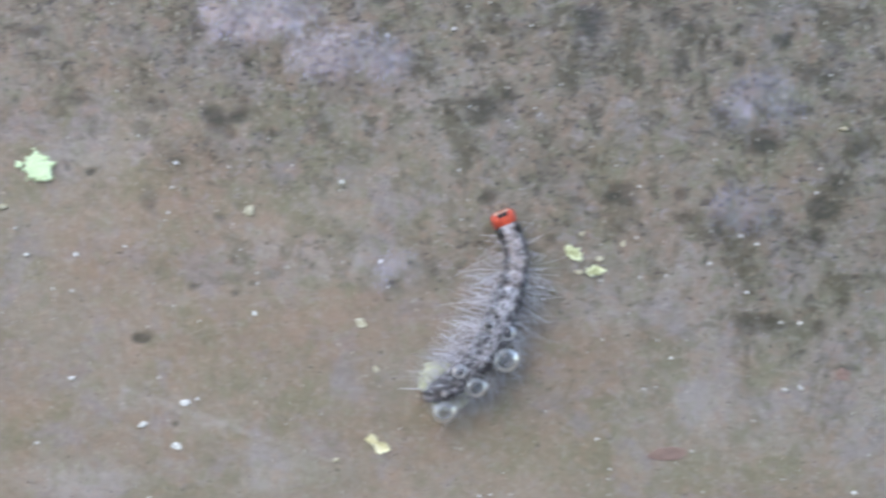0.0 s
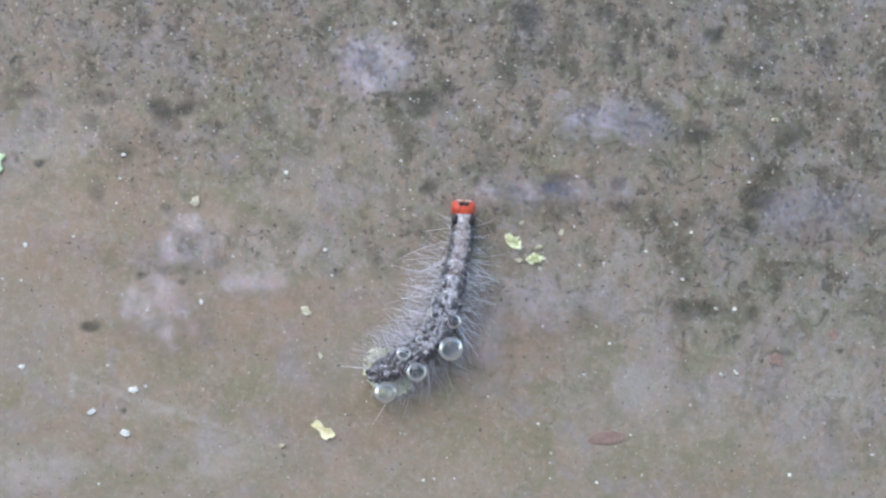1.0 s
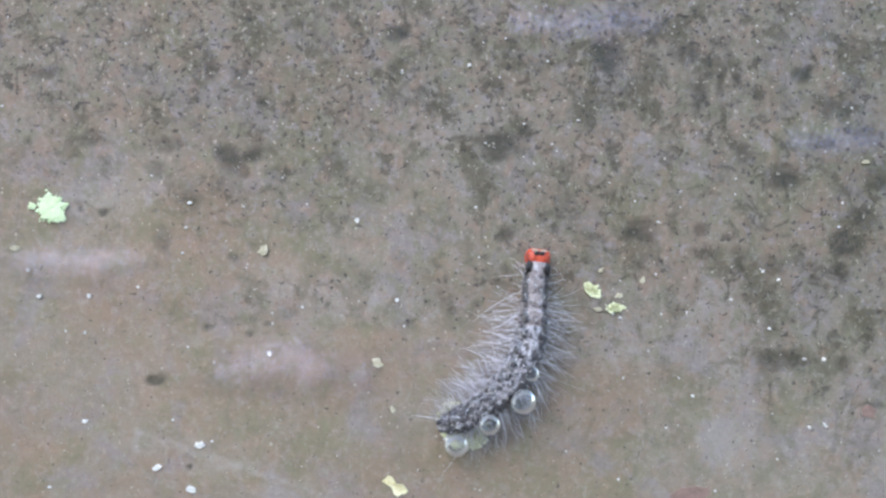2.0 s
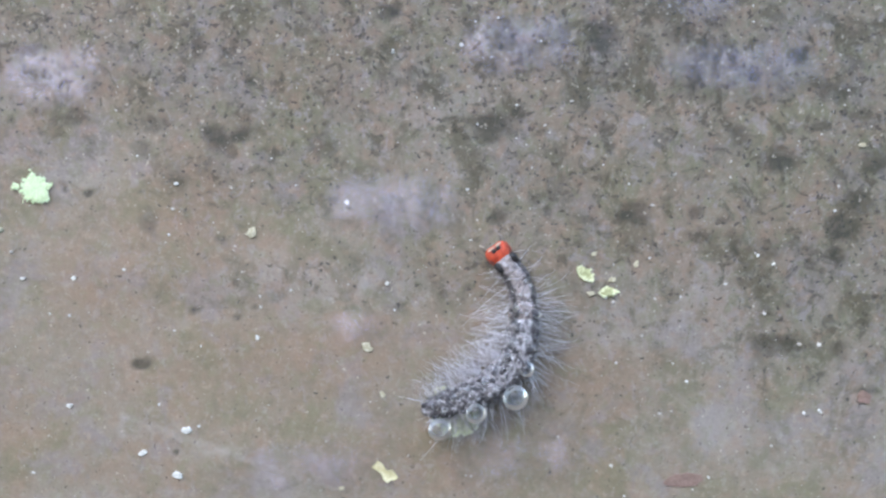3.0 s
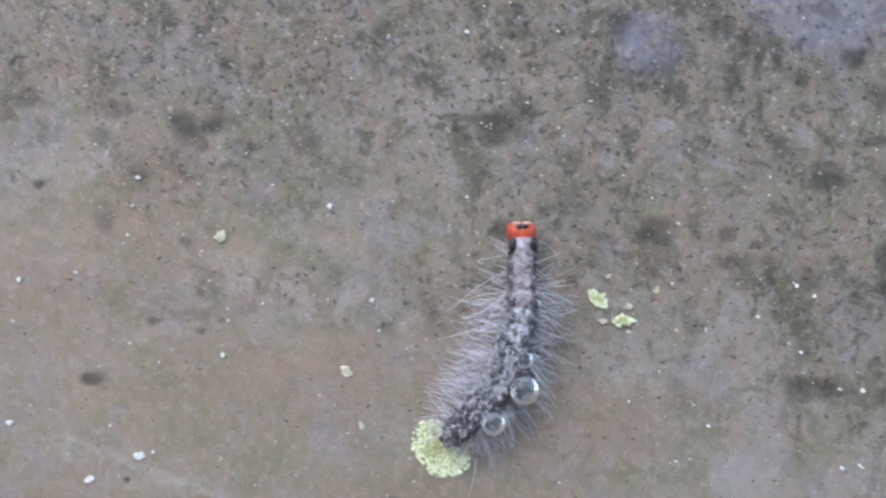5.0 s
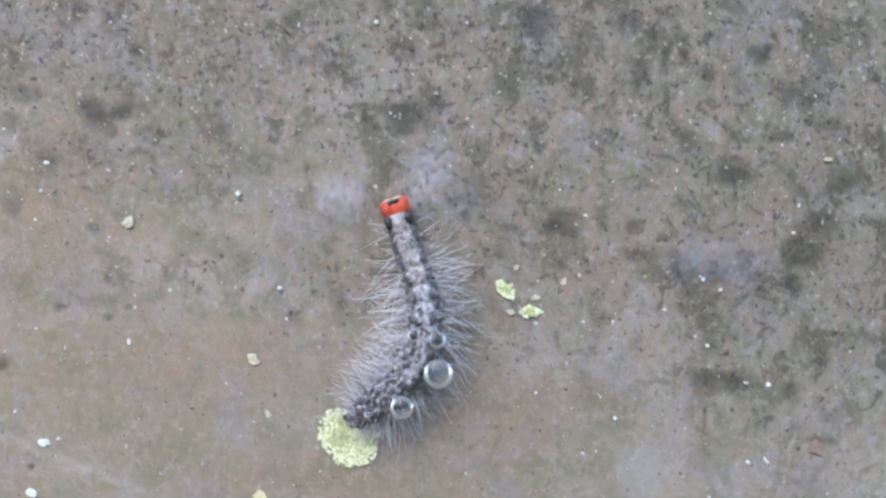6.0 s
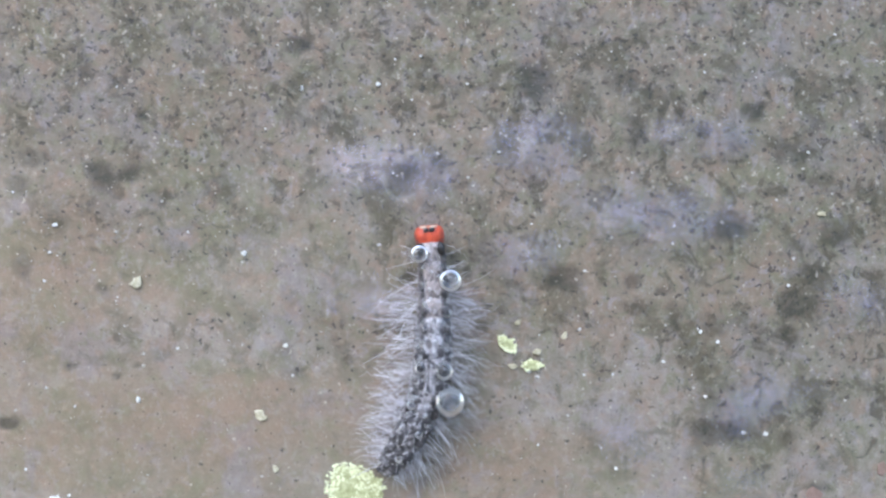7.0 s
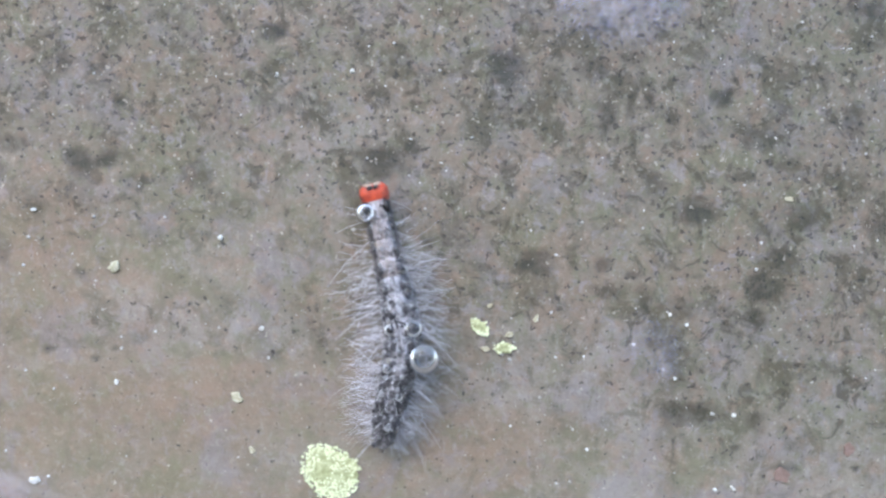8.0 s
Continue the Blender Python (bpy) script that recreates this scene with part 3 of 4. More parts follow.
CHIPS_LEFT = ((-48.4, -47.5, 1.25, 0.62, -28), (-46.5, -39.0, 1.05, 0.7, 10), (-54.7, -43.2, 0.85, 0.55, 30),
    (-47.4, 6.2, 0.5, 0.4, 0), (-16.6, 2.8, 0.5, 0.5, 0), (4.3, 30.8, 0.45, 0.4, 0), (-67.8, -34.3, 0.55, 0.45, 0),
    (-66.3, -10.8, 0.45, 0.4, 0), (-75.5, -10.8, 0.5, 0.4, 0), (-33.3, -21.9, 0.4, 0.5, 0), (-9.4, -12.2, 0.5, 0.4, 0))
CHIPS_RIGHT = ((67.9, -37.0, 0.34, 0.28, 20), (70.7, -36.4, 0.25, 0.21, 0), (82.0, -57.4, 0.37, 0.35, 40),
    (43.5, -58.5, 0.25, 0.24, 0), (45.8, -30.8, 0.28, 0.28, 20), (70.4, -24.1, 0.37, 0.35, 0), (58.7, -7.5, 0.31, 0.28, 0),
    (61.6, -9.1, 0.43, 0.21, 40), (60.1, -18.2, 0.31, 0.28, 0))
for k, (u, v, a, b, turn) in enumerate(CHIPS_LEFT + CHIPS_RIGHT):
    chip("white_chip", u, v, a, b, turn, WHITE_CHIP, "tiny white stone chip in the concrete", "stone chip", 90 + k)
chip("rusty_chip", 45.6, -49.5, 4.2, 1.55, 3, RED_CHIP, "flat oval rusty red chip set in the concrete", "stone chip", 120, 0.03, 22, 0.12)
chip("rusty_chip", 79.3, -34.2, 1.6, 1.3, -20, RED_CHIP, "small angular rusty red chip in the concrete", "stone chip", 121, 0.03, 9)
chip("rusty_chip", 90.4, -29.4, 1.0, 1.2, 0, RED_CHIP, "small round rusty red chip in the concrete", "stone chip", 122, 0.03, 12)
sand()

# ---- the caterpillar ----
SEGMENTS = 13
SHARES = [0.075 + 0.885 * k / (SEGMENTS - 1) for k in range(SEGMENTS)]
GIRTHS = [2.25, 2.4, 2.55, 2.75, 2.95, 3.1, 3.2, 3.2, 3.1, 2.95, 2.75, 2.5, 2.0]


def tube(bm, points, radii):
    """A three-sided tapering hair through the points, in millimetres."""
    rings = []
    for k, (p, r) in enumerate(zip(points, radii)):
        d = (points[min(k + 1, len(points) - 1)] - points[max(k - 1, 0)]).normalized()
        s = d.orthogonal().normalized()
        q = d.cross(s)
        rings.append([bm.verts.new((p + r * (s * math.cos(a) + q * math.sin(a))) / 1000) for a in (0, 2.094, 4.189)])
    for a, b in zip(rings, rings[1:]):
        for k in range(3):
            bm.faces.new((a[k], a[(k + 1) % 3], b[(k + 1) % 3], b[k]))


def hairs(girth, height, rng, count, sweep, length):
    """The hair of one ring: loose tufts on its sides, thin towards the back, bent and clumped by the water."""
    bm = bmesh.new()
    tufts = [(side, rng.choice((-18, -10, -4, 2, 8, 16)), rng.uniform(-1.6, 1.6), rng.gauss(0, 17)) for side in (-1, 1) for _ in range(20)]
    for _ in range(count):
        side, lift, y0, swing = rng.choice(tufts)
        up = radians(lift + rng.gauss(0, 4))
        root = Vector((side * girth * 0.93 * math.cos(up), y0 + rng.gauss(0, 0.3), girth * 0.9 * math.sin(up)))
        reach = length * rng.uniform(0.35, 1.0) * (0.7 if lift > 25 else 1.0) * (1.4 if rng.random() < 0.08 else 1.0)
        yaw = radians(sweep + swing + rng.gauss(0, 13))
        rise = math.sin(up) * rng.uniform(0.1, 0.9)
        d = Vector((side * math.cos(yaw), math.sin(yaw), rise)).normalized()
        droop = rng.uniform(0.0, 0.25)
        bend = rng.gauss(-0.10, 0.20)
        points = []
        for k in range(5):
            f = k / 4
            p = root + d * reach * f + Vector((0, bend, -droop)) * reach * f * f
            p.z = max(p.z, 0.25 - height)
            points.append(p)
        r = rng.uniform(0.022, 0.052)
        tube(bm, points, (r, r * 0.95, r * 0.8, r * 0.6, r * 0.25))
    for _ in range(count // 8 if girth > 2.6 or sweep < 0 else 2):
        # short hairs on the back
        a = radians(rng.uniform(40, 140))
        root = Vector((girth * 0.95 * math.cos(a), rng.uniform(-1.6, 1.6), girth * 0.9 * math.sin(a)))
        d = Vector((rng.gauss(0, 0.8) + math.cos(a), rng.gauss(-0.3, 0.6), 0.55)).normalized()
        reach = rng.uniform(1.0, 3.6)
        tube(bm, [root, root + d * reach * 0.5, root + d * reach + Vector((0, -0.3, -0.2))], (0.035, 0.03, 0.01))
    return bm


def ring_profile(girth, length):
    return [(length * (k / 8 - 0.5), girth * (0.86 + 0.14 * math.sin(math.pi * k / 8) ** 0.7)) for k in range(9)]


def caterpillar():
    rng = random.Random(5)
    ob = thing("caterpillar", on_wall(14, -18), "hairy grey caterpillar with orange-red head crawling up wet concrete", "caterpillar")
    moving = []
    head = lathe([(-1.9, 1.1), (-1.75, 1.6), (-1.35, 1.98), (-0.6, 2.22), (0.3, 2.3), (1.0, 2.18), (1.5, 1.85), (1.82, 1.3), (1.95, 0.55)], 28, 0.8)
    for v in head.verts:
        x, y, z = v.co * 1000
        y -= 0.35 * math.exp(-(x / 0.5) ** 2) * max(0.0, y) / 2  # the notch between the two lobes
        z -= 0.22 * math.exp(-(x / 0.3) ** 2) * (1 if z > 0 else 0)
        v.co = Vector((x * (1 + 0.05 * (y > -1.2)), y, z)) / 1000
    shell = part("head", head, HEAD_RED, ob, "glossy orange-red head with black marks")
    for side in (-1, 1):
        bm = bmesh.new()
        ball(bm, (side * 0.48, 1.05, 1.52), (0.50, 0.46, 0.34), rng, 0.1, 2)
        part("head_mark", bm, BLACK, shell, "black mark")
        bm = bmesh.new()
        ball(bm, (side * 0.75, 1.58, 1.2), (0.75, 0.2, 0.22), rng, 0.1, 2)
        part("mandible", bm, CREAM, shell, "pale mouthpart")
        bm = bmesh.new()
        tube(bm, [Vector((side * 1.5, 1.5, 0.2)), Vector((side * 1.9, 2.2, 0.1)), Vector((side * 2.0, 2.7, 0.0))], (0.2, 0.15, 0.08))
        part("antenna", bm, LEG, shell, "short dark antenna")
    moving.append((shell, 0.0, 2.5))
    step = 40.0 * 0.885 / (SEGMENTS - 1)
    for i, (share, girth) in enumerate(zip(SHARES, GIRTHS)):
        height = girth * 0.92 + 0.55
        profile = ring_profile(girth, step * 1.45)
        if i == SEGMENTS - 1:
            profile = [(-2.3, 0.5), (-2.0, 0.95), (-1.3, 1.35)] + [(y, r) for y, r in profile if y > -1.0]
        bm = lathe(profile, 26, 0.95)
        for v in bm.verts:
            k = 1 + 0.07 * noise.noise(Vector(v.co) * 1400 + Vector((i * 7.1, 0, 0)))
            v.co = Vector((v.co.x * k, v.co.y, v.co.z * k))
        for side in (-1, 1):
            for angle in (8, 36, 62, 50, 75):
                a = radians(angle + rng.gauss(0, 7))
                s = rng.uniform(0.16, 0.40)
                ball(bm, (side * girth * math.cos(a), rng.uniform(-1.4, 1.4), girth * 0.94 * math.sin(a)), (s, s * 1.2, s), rng, 0.25, 1)
        ring = part("body_ring", bm, SKIN_FRONT if i < 4 else SKIN_REAR if i > 8 else SKIN, ob)
        if i > 2:
            for side in (-1, 1):
                for across, along, size in ((0.42, 0.3, 0.72), (0.70, -0.9, 0.5)):
                    bm = bmesh.new()
                    px, py = girth * across * rng.uniform(0.8, 1.2), along + rng.gauss(0, 0.35)
                    pz = 0.93 * math.sqrt(girth ** 2 - px ** 2)
                    ball(bm, (side * px, py, pz), (size * rng.uniform(0.7, 1.1), size * rng.uniform(0.8, 1.5), 0.22), rng, 0.25, 2)
                    part("back_mark", bm, DARK_MARK, ring, "black velvety mark")
        # small beads added to stand for the wet skin's white highlights
        bm = bmesh.new()
        for _ in range(9 if i > 2 else 5):
            a, s = radians(rng.uniform(25, 155)), rng.uniform(0.10, 0.30)
            ball(bm, (girth * 1.02 * math.cos(a), rng.uniform(-1.6, 1.6), girth * 0.99 * math.sin(a)), (s, s, s), rng, 0.1, 2)
        tagged(part("glint_bead", bm, BEAD, ring, "tiny clear beads added as glints on the wet back"), kind="stuff")
        near_head = i < 2
        fur = hairs(girth, height, rng, 12 if near_head else (34 if i == 2 else 92 if i > 8 else 76), 18 if i < 1 else (2 if i < 3 else -6 - 1.0 * i), 4.2 if near_head else (3.4 if i > 11 else 6.6 if i > 9 else 7.5))
        tagged(part("hair", fur, HAIR, ring, "long pale wet hair"), kind="stuff")
        if i == 0:
            for side in (-1, 1):
                bm = bmesh.new()
                ball(bm, (side * 1.6, 0.95, 1.62), (0.70, 1.15, 0.42), rng, 0.2, 2)
                part("neck_mark", bm, BLACK, ring, "black mark")
            bm = bmesh.new()
            for side in (-1, 1):
                for _ in range(7):
                    root = Vector((side * rng.uniform(1.0, 1.9), rng.uniform(0.0, 0.8), 1.2))
                    d = Vector((side * rng.uniform(0.15, 0.8), 1.0, rng.uniform(-0.1, 0.25))).normalized()
                    far = rng.uniform(4.5, 8.0)
                    tube(bm, [root, root + d * far * 0.5, root + d * far + Vector((side * 0.5, 0, -0.3))], (0.035, 0.028, 0.01))
            tagged(part("bristle", bm, LEG, ring, "long dark bristles beside the head"), kind="stuff")
        if i < 3 or i in (5, 6, 7, 8, 12):
            for side in (-1, 1):
                out = 1.5 if i < 3 else 1.0
                bm = bmesh.new()
                tube(bm, [Vector((side * out * 0.7, 0, -girth * 0.6)), Vector((side * out, 0.15, -height * 0.75)),
                          Vector((side * out * 1.05, 0.3, -height))], (0.5, 0.42, 0.3))
                part("leg" if i < 3 else "proleg", bm, LEG, ring, "short dark leg")
        moving.append((ring, share, height))
    return ob, moving


larva, larva_parts = caterpillar()

# ---- water ----
def bead(r, label):
    """A flattened drop, domed on both sides, with a rounded narrow rim."""
    bm = bmesh.new()
    around = 36
    rings = []
    outline = [(math.sin(radians(a)), 0.6 * math.cos(radians(a)) ** 2) for a in (6, 18, 30, 42, 54, 64, 73, 80, 86)]
    for rho, z in outline + [(rho, -z) for rho, z in outline[::-1]]:
        rings.append([bm.verts.new((r * rho * math.cos(t) / 1000, r * rho * (1.06 if math.sin(t) < 0 else 0.97) * math.sin(t) / 1000, r * z / 1000))
                      for t in (2 * math.pi * k / around for k in range(around))])
    for a, b in zip(rings, rings[1:]):
        for k in range(around):
            bm.faces.new((a[k], b[k], b[(k + 1) % around], a[(k + 1) % around]))
    bm.faces.new(rings[0])
    bm.faces.new(rings[-1][::-1])
    return tagged(new("water_drop", finish("water_drop", bm, BEAD)), label, "water drop", "drops on the caterpillar")


# share of the body's length, sideways, above the back's middle, radius, when it comes down the wall and when it runs off again
DROPS = [(bead(r, label), share, side, up, first, last) for share, side, up, r, first, last, label in (
    (0.172, 2.7, 2.9, 1.65, 6.8, 7.75, "clear round water drop held by hair behind the head"),
    (0.060, -1.8, 2.6, 1.3, 6.65, 9, "clear water drop beside the head"),
    (0.52, -1.7, 3.4, 0.9, 0, 9, "small clear water drop on the caterpillar's back"),
    (0.52, 2.0, 3.5, 1.3, 0, 9, "small clear water drop on the caterpillar's back"),
    (0.60, -0.2, 3.1, 0.5, 0, 9, "tiny clear water drop on the caterpillar's back"),
    (0.68, -1.9, 3.2, 0.75, 0, 9, "small clear water drop on the caterpillar's back"),
    (0.625, 3.7, 3.7, 2.2, 0, 9, "large clear water drop held in the flank hair"),
    (0.785, 2.7, 3.4, 1.8, 0, 6.5, "large clear water drop held in the hair near the tail"),
    (0.96, 3.6, 1.8, 2.0, 0, 3.15, "clear water drop held in the tail hair"),
    (0.79, -1.6, 3.4, 1.3, 0, 1.7, "clear water drop held in the flank hair"),
    (0.30, 2.2, 2.2, 0.55, 0, 9, "tiny clear water drop held by hair"),
    (0.42, 0.4, 2.8, 0.45, 0, 9, "tiny clear water drop on the caterpillar's back"),
    (0.36, -0.9, 2.7, 0.4, 0, 9, "tiny clear water drop on the caterpillar's back"),
    (0.91, 0.3, 2.3, 0.5, 0, 9, "tiny clear water drop on the caterpillar's back"),
    (0.78, 1.0, 3.0, 0.6, 0, 9, "tiny clear water drop on the caterpillar's back"))]


def ripple(width, height, seed):
    """A ragged patch of small wavelets in the water that runs down the wall, each with a long back and a short steep front."""
    rng = random.Random(seed)
    off = Vector((rng.uniform(0, 90), rng.uniform(0, 90), 0))
    n, m = max(16, int(width / 0.35)), max(12, int(height / 0.2))
    grid = []
    for j in range(m + 1):
        row = []
        for i in range(n + 1):
            x, y = 2 * i / n - 1, 2 * j / m - 1
            p = Vector((x * width, y * height, 0))
            ragged = 0.55 * noise.noise(p * 0.13 + off) + 0.40 * noise.noise(p * 0.37 + off) + 0.2 * noise.noise(p * 0.9 + off)
            cover = min(1.0, max(0.0, 2.2 * (1 - math.hypot(x, y)) + 1.3 * ragged)) * min(1.0, 5 * (1 - max(abs(x), abs(y))))
            phase = (p.y / 2.3 + 1.1 * noise.noise(p * 0.22 + off * 2)) % 1.0
            saw = (1 - phase) / 0.8 if phase > 0.2 else phase / 0.2
            steep = 0.75 + 0.35 * noise.noise(p * 0.3 - off)
            row.append((p.x / 1000, p.y / 1000, (0.1 + 1.05 * steep * saw * cover) / 1000, cover))
        grid.append(row)
    ob = thing("water_ripple", Matrix(), "thin clear ripple of water running down the wall", "water", "ripples running down the wall")
    bands = max(1, round(2 * height / 4.6))
    for band in range(bands):
        low, high = m * band // bands, m * (band + 1) // bands
        bm, made = bmesh.new(), {}
        for a, b in zip(grid[low:high], grid[low + 1:high + 1]):
            for i in range(n):
                corners = (a[i], a[i + 1], b[i + 1], b[i])
                if max(c[3] for c in corners) > 0.08:
                    for c in corners:
                        if c not in made:
                            made[c] = bm.verts.new(c[:3])
                    bm.faces.new([made[c] for c in corners])
        if made:
            part("wavelet", bm, WAVE, ob)
        else:
            bm.free()
    return ob


# when, where and how large the ripples pass: seconds, u, v, half-width, half-height
RIPPLES_A = ((0, 61, 17, 10.0, 6.4), (0, -15, 25, 12.9, 5.7), (0, -7, -15, 7.2, 4.3), (0.5, 16, 1, 10.2, 3.6), (0.5, 53, -41, 8.7, 4.4), (1, -40, -25, 10.3, 7.3), (1, 1, 23, 8.8, 5.9), (1, -22, -19, 8.8, 2.2), (1, 47, 11, 11.8, 5.1), (1.5, -16, 25, 8.5, 5.7), (1.5, -10, 10, 5.7, 4.3), (1.5, -35, 3, 8.5, 5.7), (1.5, 30, 34, 8.5, 7.1), (3, -8, 2, 13.9, 5.6), (3, -69, 25, 9.7, 5.6), (3.5, -82, 10, 9.4, 5.4), (3.5, -53, -36, 8.1, 4.0), (3.5, -65, 22, 8.1, 5.4), (3.5, -30, -32, 25.6, 3.4))
RIPPLES_B = ((4, 11, 2, 5.3, 3.3), (4, 13, -48, 5.3, 5.3), (4.5, 3, 25, 7.6, 7.6), (4.5, 43, 15, 10.1, 5.1), (4.5, -32, -26, 3.8, 3.2), (4.5, -41, -51, 8.8, 3.8), (6, 15, 5, 7.4, 6.1), (6.5, 65, 15, 7.4, 4.9), (6.5, 8, 19, 6.2, 3.7), (7, 31, 21, 10.0, 5.6), (7, 52, 10, 16.2, 5.6), (7, 47, -27, 6.2, 4.4), (7, 29, 4, 7.5, 3.7), (7, 83, -2, 7.5, 3.7), (7.5, 30, 12, 7.5, 3.8), (7.6, 50, -4, 26.4, 6.3), (8, 48, 41, 11.4, 5.1), (8, -49, -41, 7.6, 3.2), (8, 56, -14, 6.3, 5.7))
rain_rng = random.Random(77)
RIPPLES_C = [(0.1 * k + 0.05, rain_rng.triangular(-85, 98, 55), rain_rng.uniform(-45, 50), rain_rng.uniform(5, 19), rain_rng.uniform(2.5, 7)) for k in range(79)]
RIPPLES = [(ripple(a, b, 300 + k), t, u, v) for k, (t, u, v, a, b) in enumerate(list(RIPPLES_A + RIPPLES_B) + RIPPLES_C)]
FALL = 210


def raindrop(r):
    bm = bmesh.new()
    bmesh.ops.create_icosphere(bm, subdivisions=3, radius=r / 1000)
    for v in bm.verts:
        v.co.z *= 0.9
    return tagged(new("raindrop", finish("raindrop", bm, BEAD)), "clear falling raindrop in front of the wall", "raindrop", "falling rain")


# seconds, u, v, distance from the wall, radius
RAIN = [(raindrop(r), t, u, v, w) for t, u, v, w, r in ((4.2, -23.7, 8.1, 60, 0.55), (4.2, -17.7, 11.7, 60, 0.5), (4.2, -41.1, -10.1, 20, 0.3), (4.2, -26.6, -11.0, 20, 0.3), (7.2, -6.0, 2.9, 50, 0.45), (3.3, 3.4, 9.4, 40, 0.4), (3.3, 16.3, 16.9, 40, 0.35))]


# ---- what moves ----
# the caterpillar's middle line from head to tail: seconds, then u, v of seven points
SPINE_A = (
    (0, 13.5, -4.4, 15.7, -10.3, 14.8, -16.9, 12.5, -23.2, 9.7, -29.2, 5.1, -34.0, -0.6, -37.5),
    (0.5, 15.2, -4.2, 15.7, -10.3, 15.6, -17.0, 14.1, -23.6, 10.6, -29.3, 5.3, -33.4, -0.9, -36.0),
    (1, 17.1, -4.4, 16.7, -10.7, 15.1, -17.1, 13.6, -23.6, 10.6, -29.4, 5.2, -33.3, -0.7, -36.3),
    (1.2, 17.8, -3.8, 16.2, -10.4, 15.6, -17.2, 13.9, -23.8, 10.6, -29.6, 5.2, -33.6, -1.2, -35.9),
    (1.5, 20.4, -4.5, 16.8, -10.2, 15.7, -16.8, 14.0, -23.4, 10.5, -29.0, 5.2, -33.1, -1.1, -35.5),
    (1.7, 19.3, -4.4, 16.4, -10.3, 15.5, -16.9, 13.7, -23.3, 10.0, -28.7, 4.8, -32.8, -1.3, -35.4),)
SPINE_B = (
    (2.8, 10.1, -6.3, 14.2, -11.6, 15.1, -18.1, 13.3, -24.5, 9.1, -29.6, 3.6, -33.3, -2.4, -36.3),
    (3, 10.8, -6.7, 14.5, -12.1, 15.2, -18.6, 14.0, -25.2, 9.7, -30.1, 3.7, -32.9, -2.6, -35.1),
    (3.3, 10.3, -5.5, 12.9, -11.5, 14.6, -17.9, 13.1, -24.2, 8.9, -29.1, 3.1, -32.2, -2.3, -36.0),
    (3.5, 12.2, -4.1, 13.4, -10.8, 13.8, -17.5, 12.7, -24.1, 9.6, -29.8, 3.7, -32.7, -2.8, -34.8),
    (4, 11.0, -4.5, 12.8, -10.2, 13.5, -15.9, 12.2, -22.3, 9.8, -28.3, 4.6, -31.9, -1.1, -35.0),
    (4.5, 12.4, -2.5, 13.6, -8.3, 13.8, -14.6, 13.5, -20.9, 11.0, -26.6, 7.1, -31.5, 3.6, -36.8),)
SPINE_C = (
    (4.7, 14.3, -1.0, 14.2, -7.0, 14.3, -13.1, 13.2, -19.1, 11.0, -24.8, 7.1, -29.5, 3.5, -34.4),
    (5.8, 9.4, 0.6, 12.1, -5.3, 13.6, -11.6, 13.6, -18.0, 12.0, -24.3, 8.3, -29.5, 4.0, -34.3),
    (6, 8.8, 1.5, 10.9, -4.1, 13.4, -10.3, 14.4, -16.9, 12.7, -23.3, 8.2, -28.3, 3.2, -32.7),
    (6.3, 13.6, 2.7, 13.3, -3.8, 13.8, -10.3, 13.6, -16.7, 11.8, -22.9, 7.5, -27.8, 3.0, -32.5),
    (6.5, 13.0, 2.4, 13.4, -3.8, 14.1, -10.5, 14.0, -17.3, 12.2, -23.7, 7.6, -28.6, 2.8, -33.4),
    (7, 13.5, 6.6, 14.3, 0.3, 14.7, -6.4, 14.7, -13.1, 13.7, -19.8, 11.2, -25.9, 7.8, -31.7),)
SPINE_D = (
    (7.2, 14.7, 8.4, 14.3, 1.6, 14.4, -5.3, 14.2, -12.1, 13.5, -18.8, 11.3, -25.2, 7.4, -30.8),
    (7.3, 14.4, 8.4, 14.0, 1.6, 14.6, -5.1, 14.2, -11.8, 13.2, -18.5, 10.9, -24.8, 7.0, -30.3),
    (7.5, 5.8, 8.0, 8.7, 1.7, 12.1, -4.4, 14.3, -10.9, 14.0, -17.7, 11.4, -24.1, 8.5, -30.4),
    (7.6, 5.9, 7.9, 8.7, 1.6, 12.4, -4.4, 14.8, -10.9, 14.2, -17.8, 11.7, -24.4, 8.4, -30.5),
    (7.8, 12.2, 7.9, 12.3, 1.2, 13.7, -5.4, 14.6, -12.1, 13.6, -18.7, 11.7, -25.1, 8.8, -31.2),
    (8, 8.8, 10.7, 10.4, 4.4, 12.1, -2.2, 13.8, -9.2, 14.0, -16.3, 12.6, -23.3, 11.4, -30.4),)


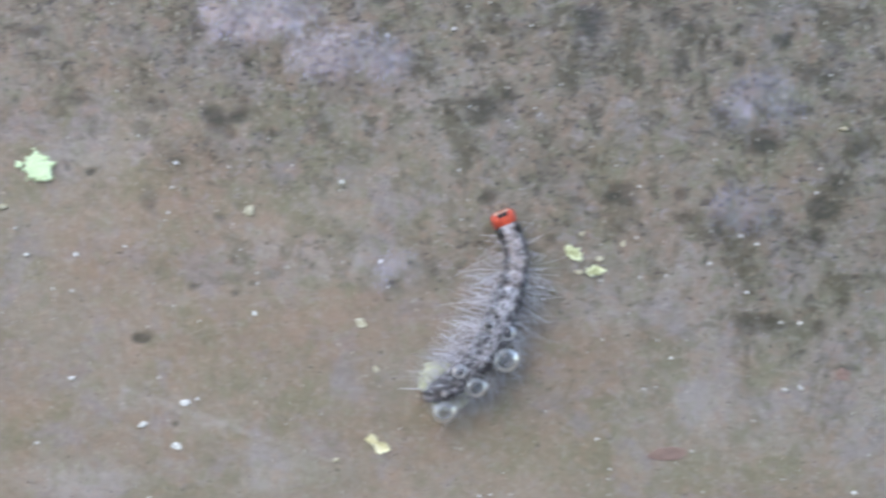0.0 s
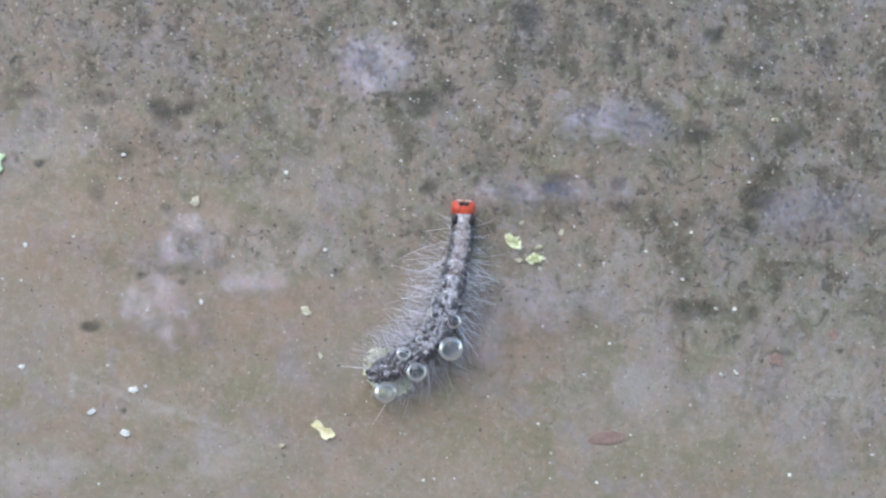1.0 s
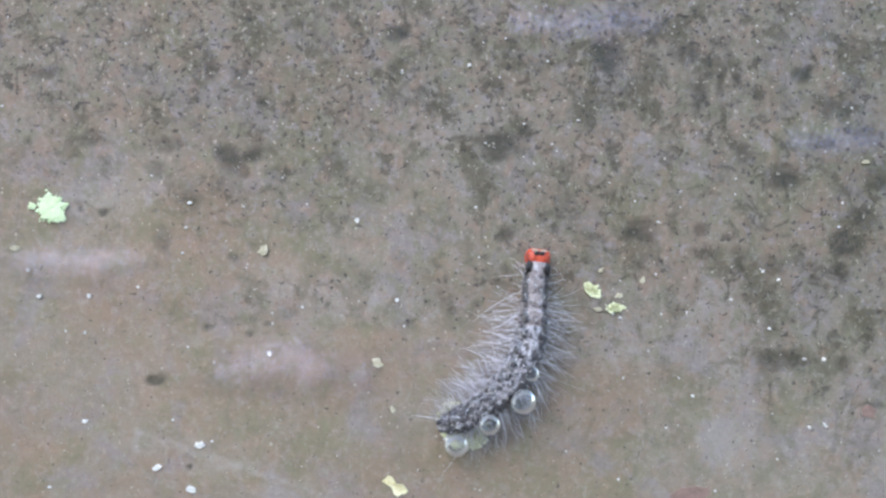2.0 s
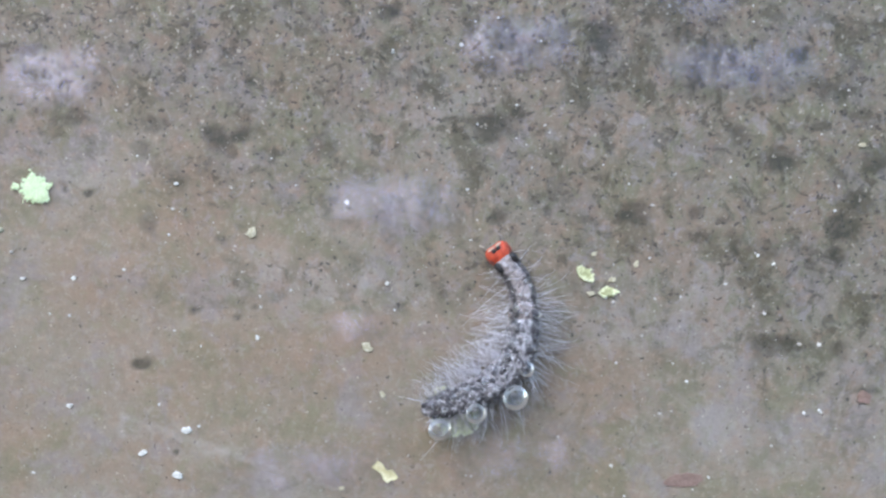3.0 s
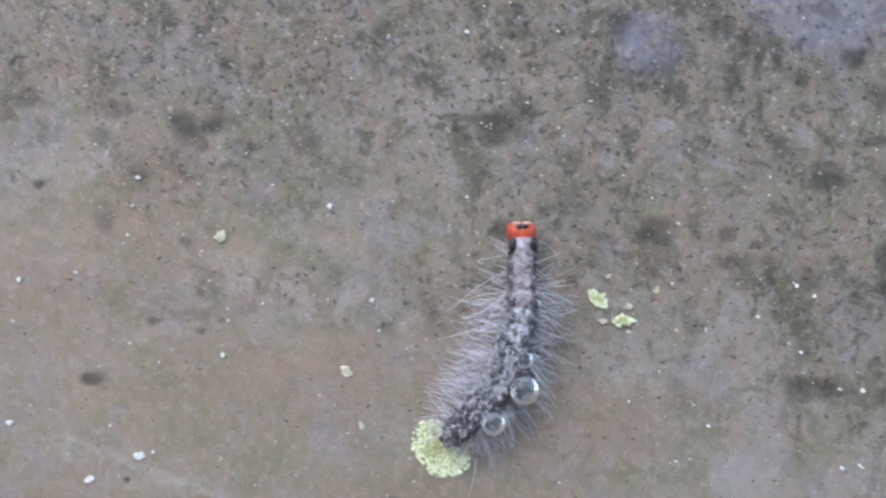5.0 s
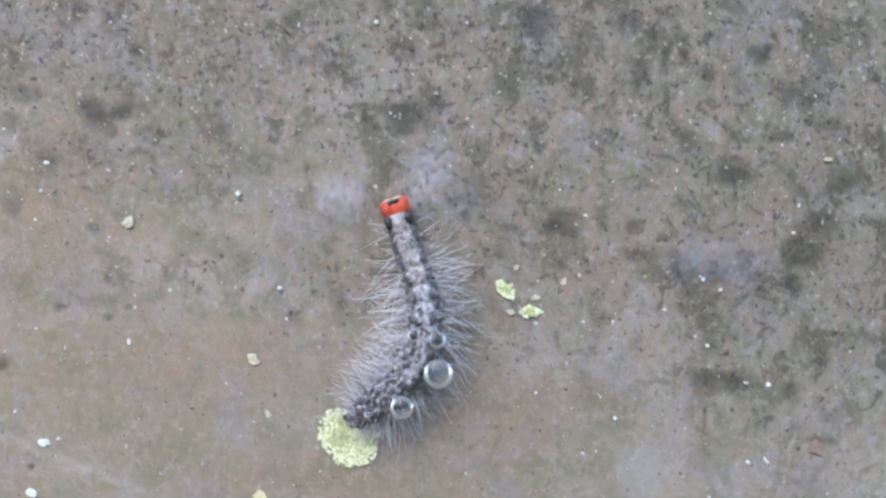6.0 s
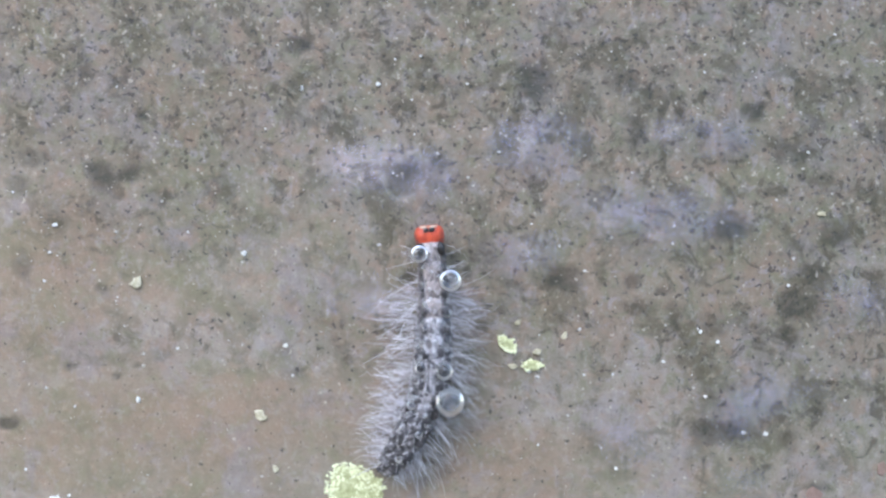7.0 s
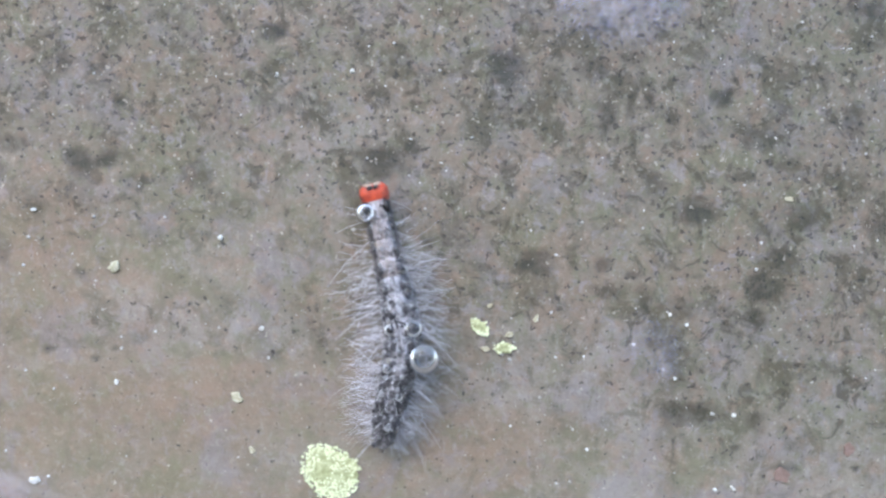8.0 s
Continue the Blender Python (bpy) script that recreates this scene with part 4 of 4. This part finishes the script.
def spine_at(points, share):
    """Place and heading at that share of the length of a smooth line through the points."""
    p = [Vector((points[k], points[k + 1])) for k in range(0, len(points), 2)]
    p = [p[0] * 2 - p[1]] + p + [p[-1] * 2 - p[-2]]
    line = []
    for a, b, c, d in zip(p, p[1:], p[2:], p[3:]):
        for k in range(16):
            f = k / 16
            line.append(0.5 * (2 * b + (c - a) * f + (2 * a - 5 * b + 4 * c - d) * f * f + (3 * b - a - 3 * c + d) * f ** 3))
    line.append(p[-2])
    far = [0.0]
    for a, b in zip(line, line[1:]):
        far.append(far[-1] + (b - a).length)
    want = share * far[-1]
    k = max(1, min(len(far) - 1, next((i for i, d in enumerate(far) if d >= want), len(far) - 1)))
    f = (want - far[k - 1]) / (far[k] - far[k - 1])
    ahead = line[max(0, k - 3)] - line[min(len(line) - 1, k + 2)]
    return line[k - 1].lerp(line[k], f), math.degrees(math.atan2(-ahead.x, ahead.y))


def motions():
    spines = [(row[0], row[1:]) for row in SPINE_A + SPINE_B + SPINE_C + SPINE_D]
    middles = [(t, spine_at(p, 0.5)[0]) for t, p in spines]
    walk(larva, [(t, on_wall(c.x, c.y)) for t, c in middles])
    for ob, share, height in larva_parts:
        rows = []
        for (t, p), (_, c) in zip(spines, middles):
            place, heading = spine_at(p, share)
            rows.append((t, pose((place.x - c.x) / 1000, (place.y - c.y) / 1000, height / 1000, 0, 0, heading)))
        walk(ob, rows)
    for ob, share, side, up, first, last in DROPS:
        rows = []
        for t, p in spines:
            place, heading = spine_at(p, share)
            a = radians(heading)
            rows.append((t, on_wall(place.x + side * math.cos(a), place.y + side * math.sin(a), 2.8 + up, heading)))
        held = [row for row in rows if first <= row[0] <= last]
        if first > 0:
            u, w, v = held[0][1].translation * 1000
            start = min(first, held[0][0] - 0.05)
            held = [(0, on_wall(u, 1600, -w))] + [(start - 0.12 * k, on_wall(u, min(1600, v - EYE_LEVEL * 1000 + 55 * k), -w)) for k in range(12, 0, -1)] + held
        if last < 8:
            u, w, v = held[-1][1].translation * 1000
            last = max(last, held[-1][0])
            held += [(last + 0.15 * k, on_wall(u, max(-1480, v - EYE_LEVEL * 1000 - 18 * k * k), 2.6)) for k in range(1, 14)
                     if last + 0.15 * k < 8] + [(8, on_wall(u, -1480 if last < 7 else v - EYE_LEVEL * 1000 - 60, 2.6))]
        walk(ob, held)
    for ob, when, u, v in RIPPLES:
        walk(ob, [(0.4 * k, on_wall(u, max(-1400, min(1600, v - FALL * (0.4 * k - when))), 0.25)) for k in range(21)])
    for ob, when, u, v, w in RAIN:
        walk(ob, [(0.4 * k, on_wall(u - 0.05 * 900 * (when - 0.4 * k), max(-1480, v - 900 * (0.4 * k - when)), w)) for k in range(21)])


motions()
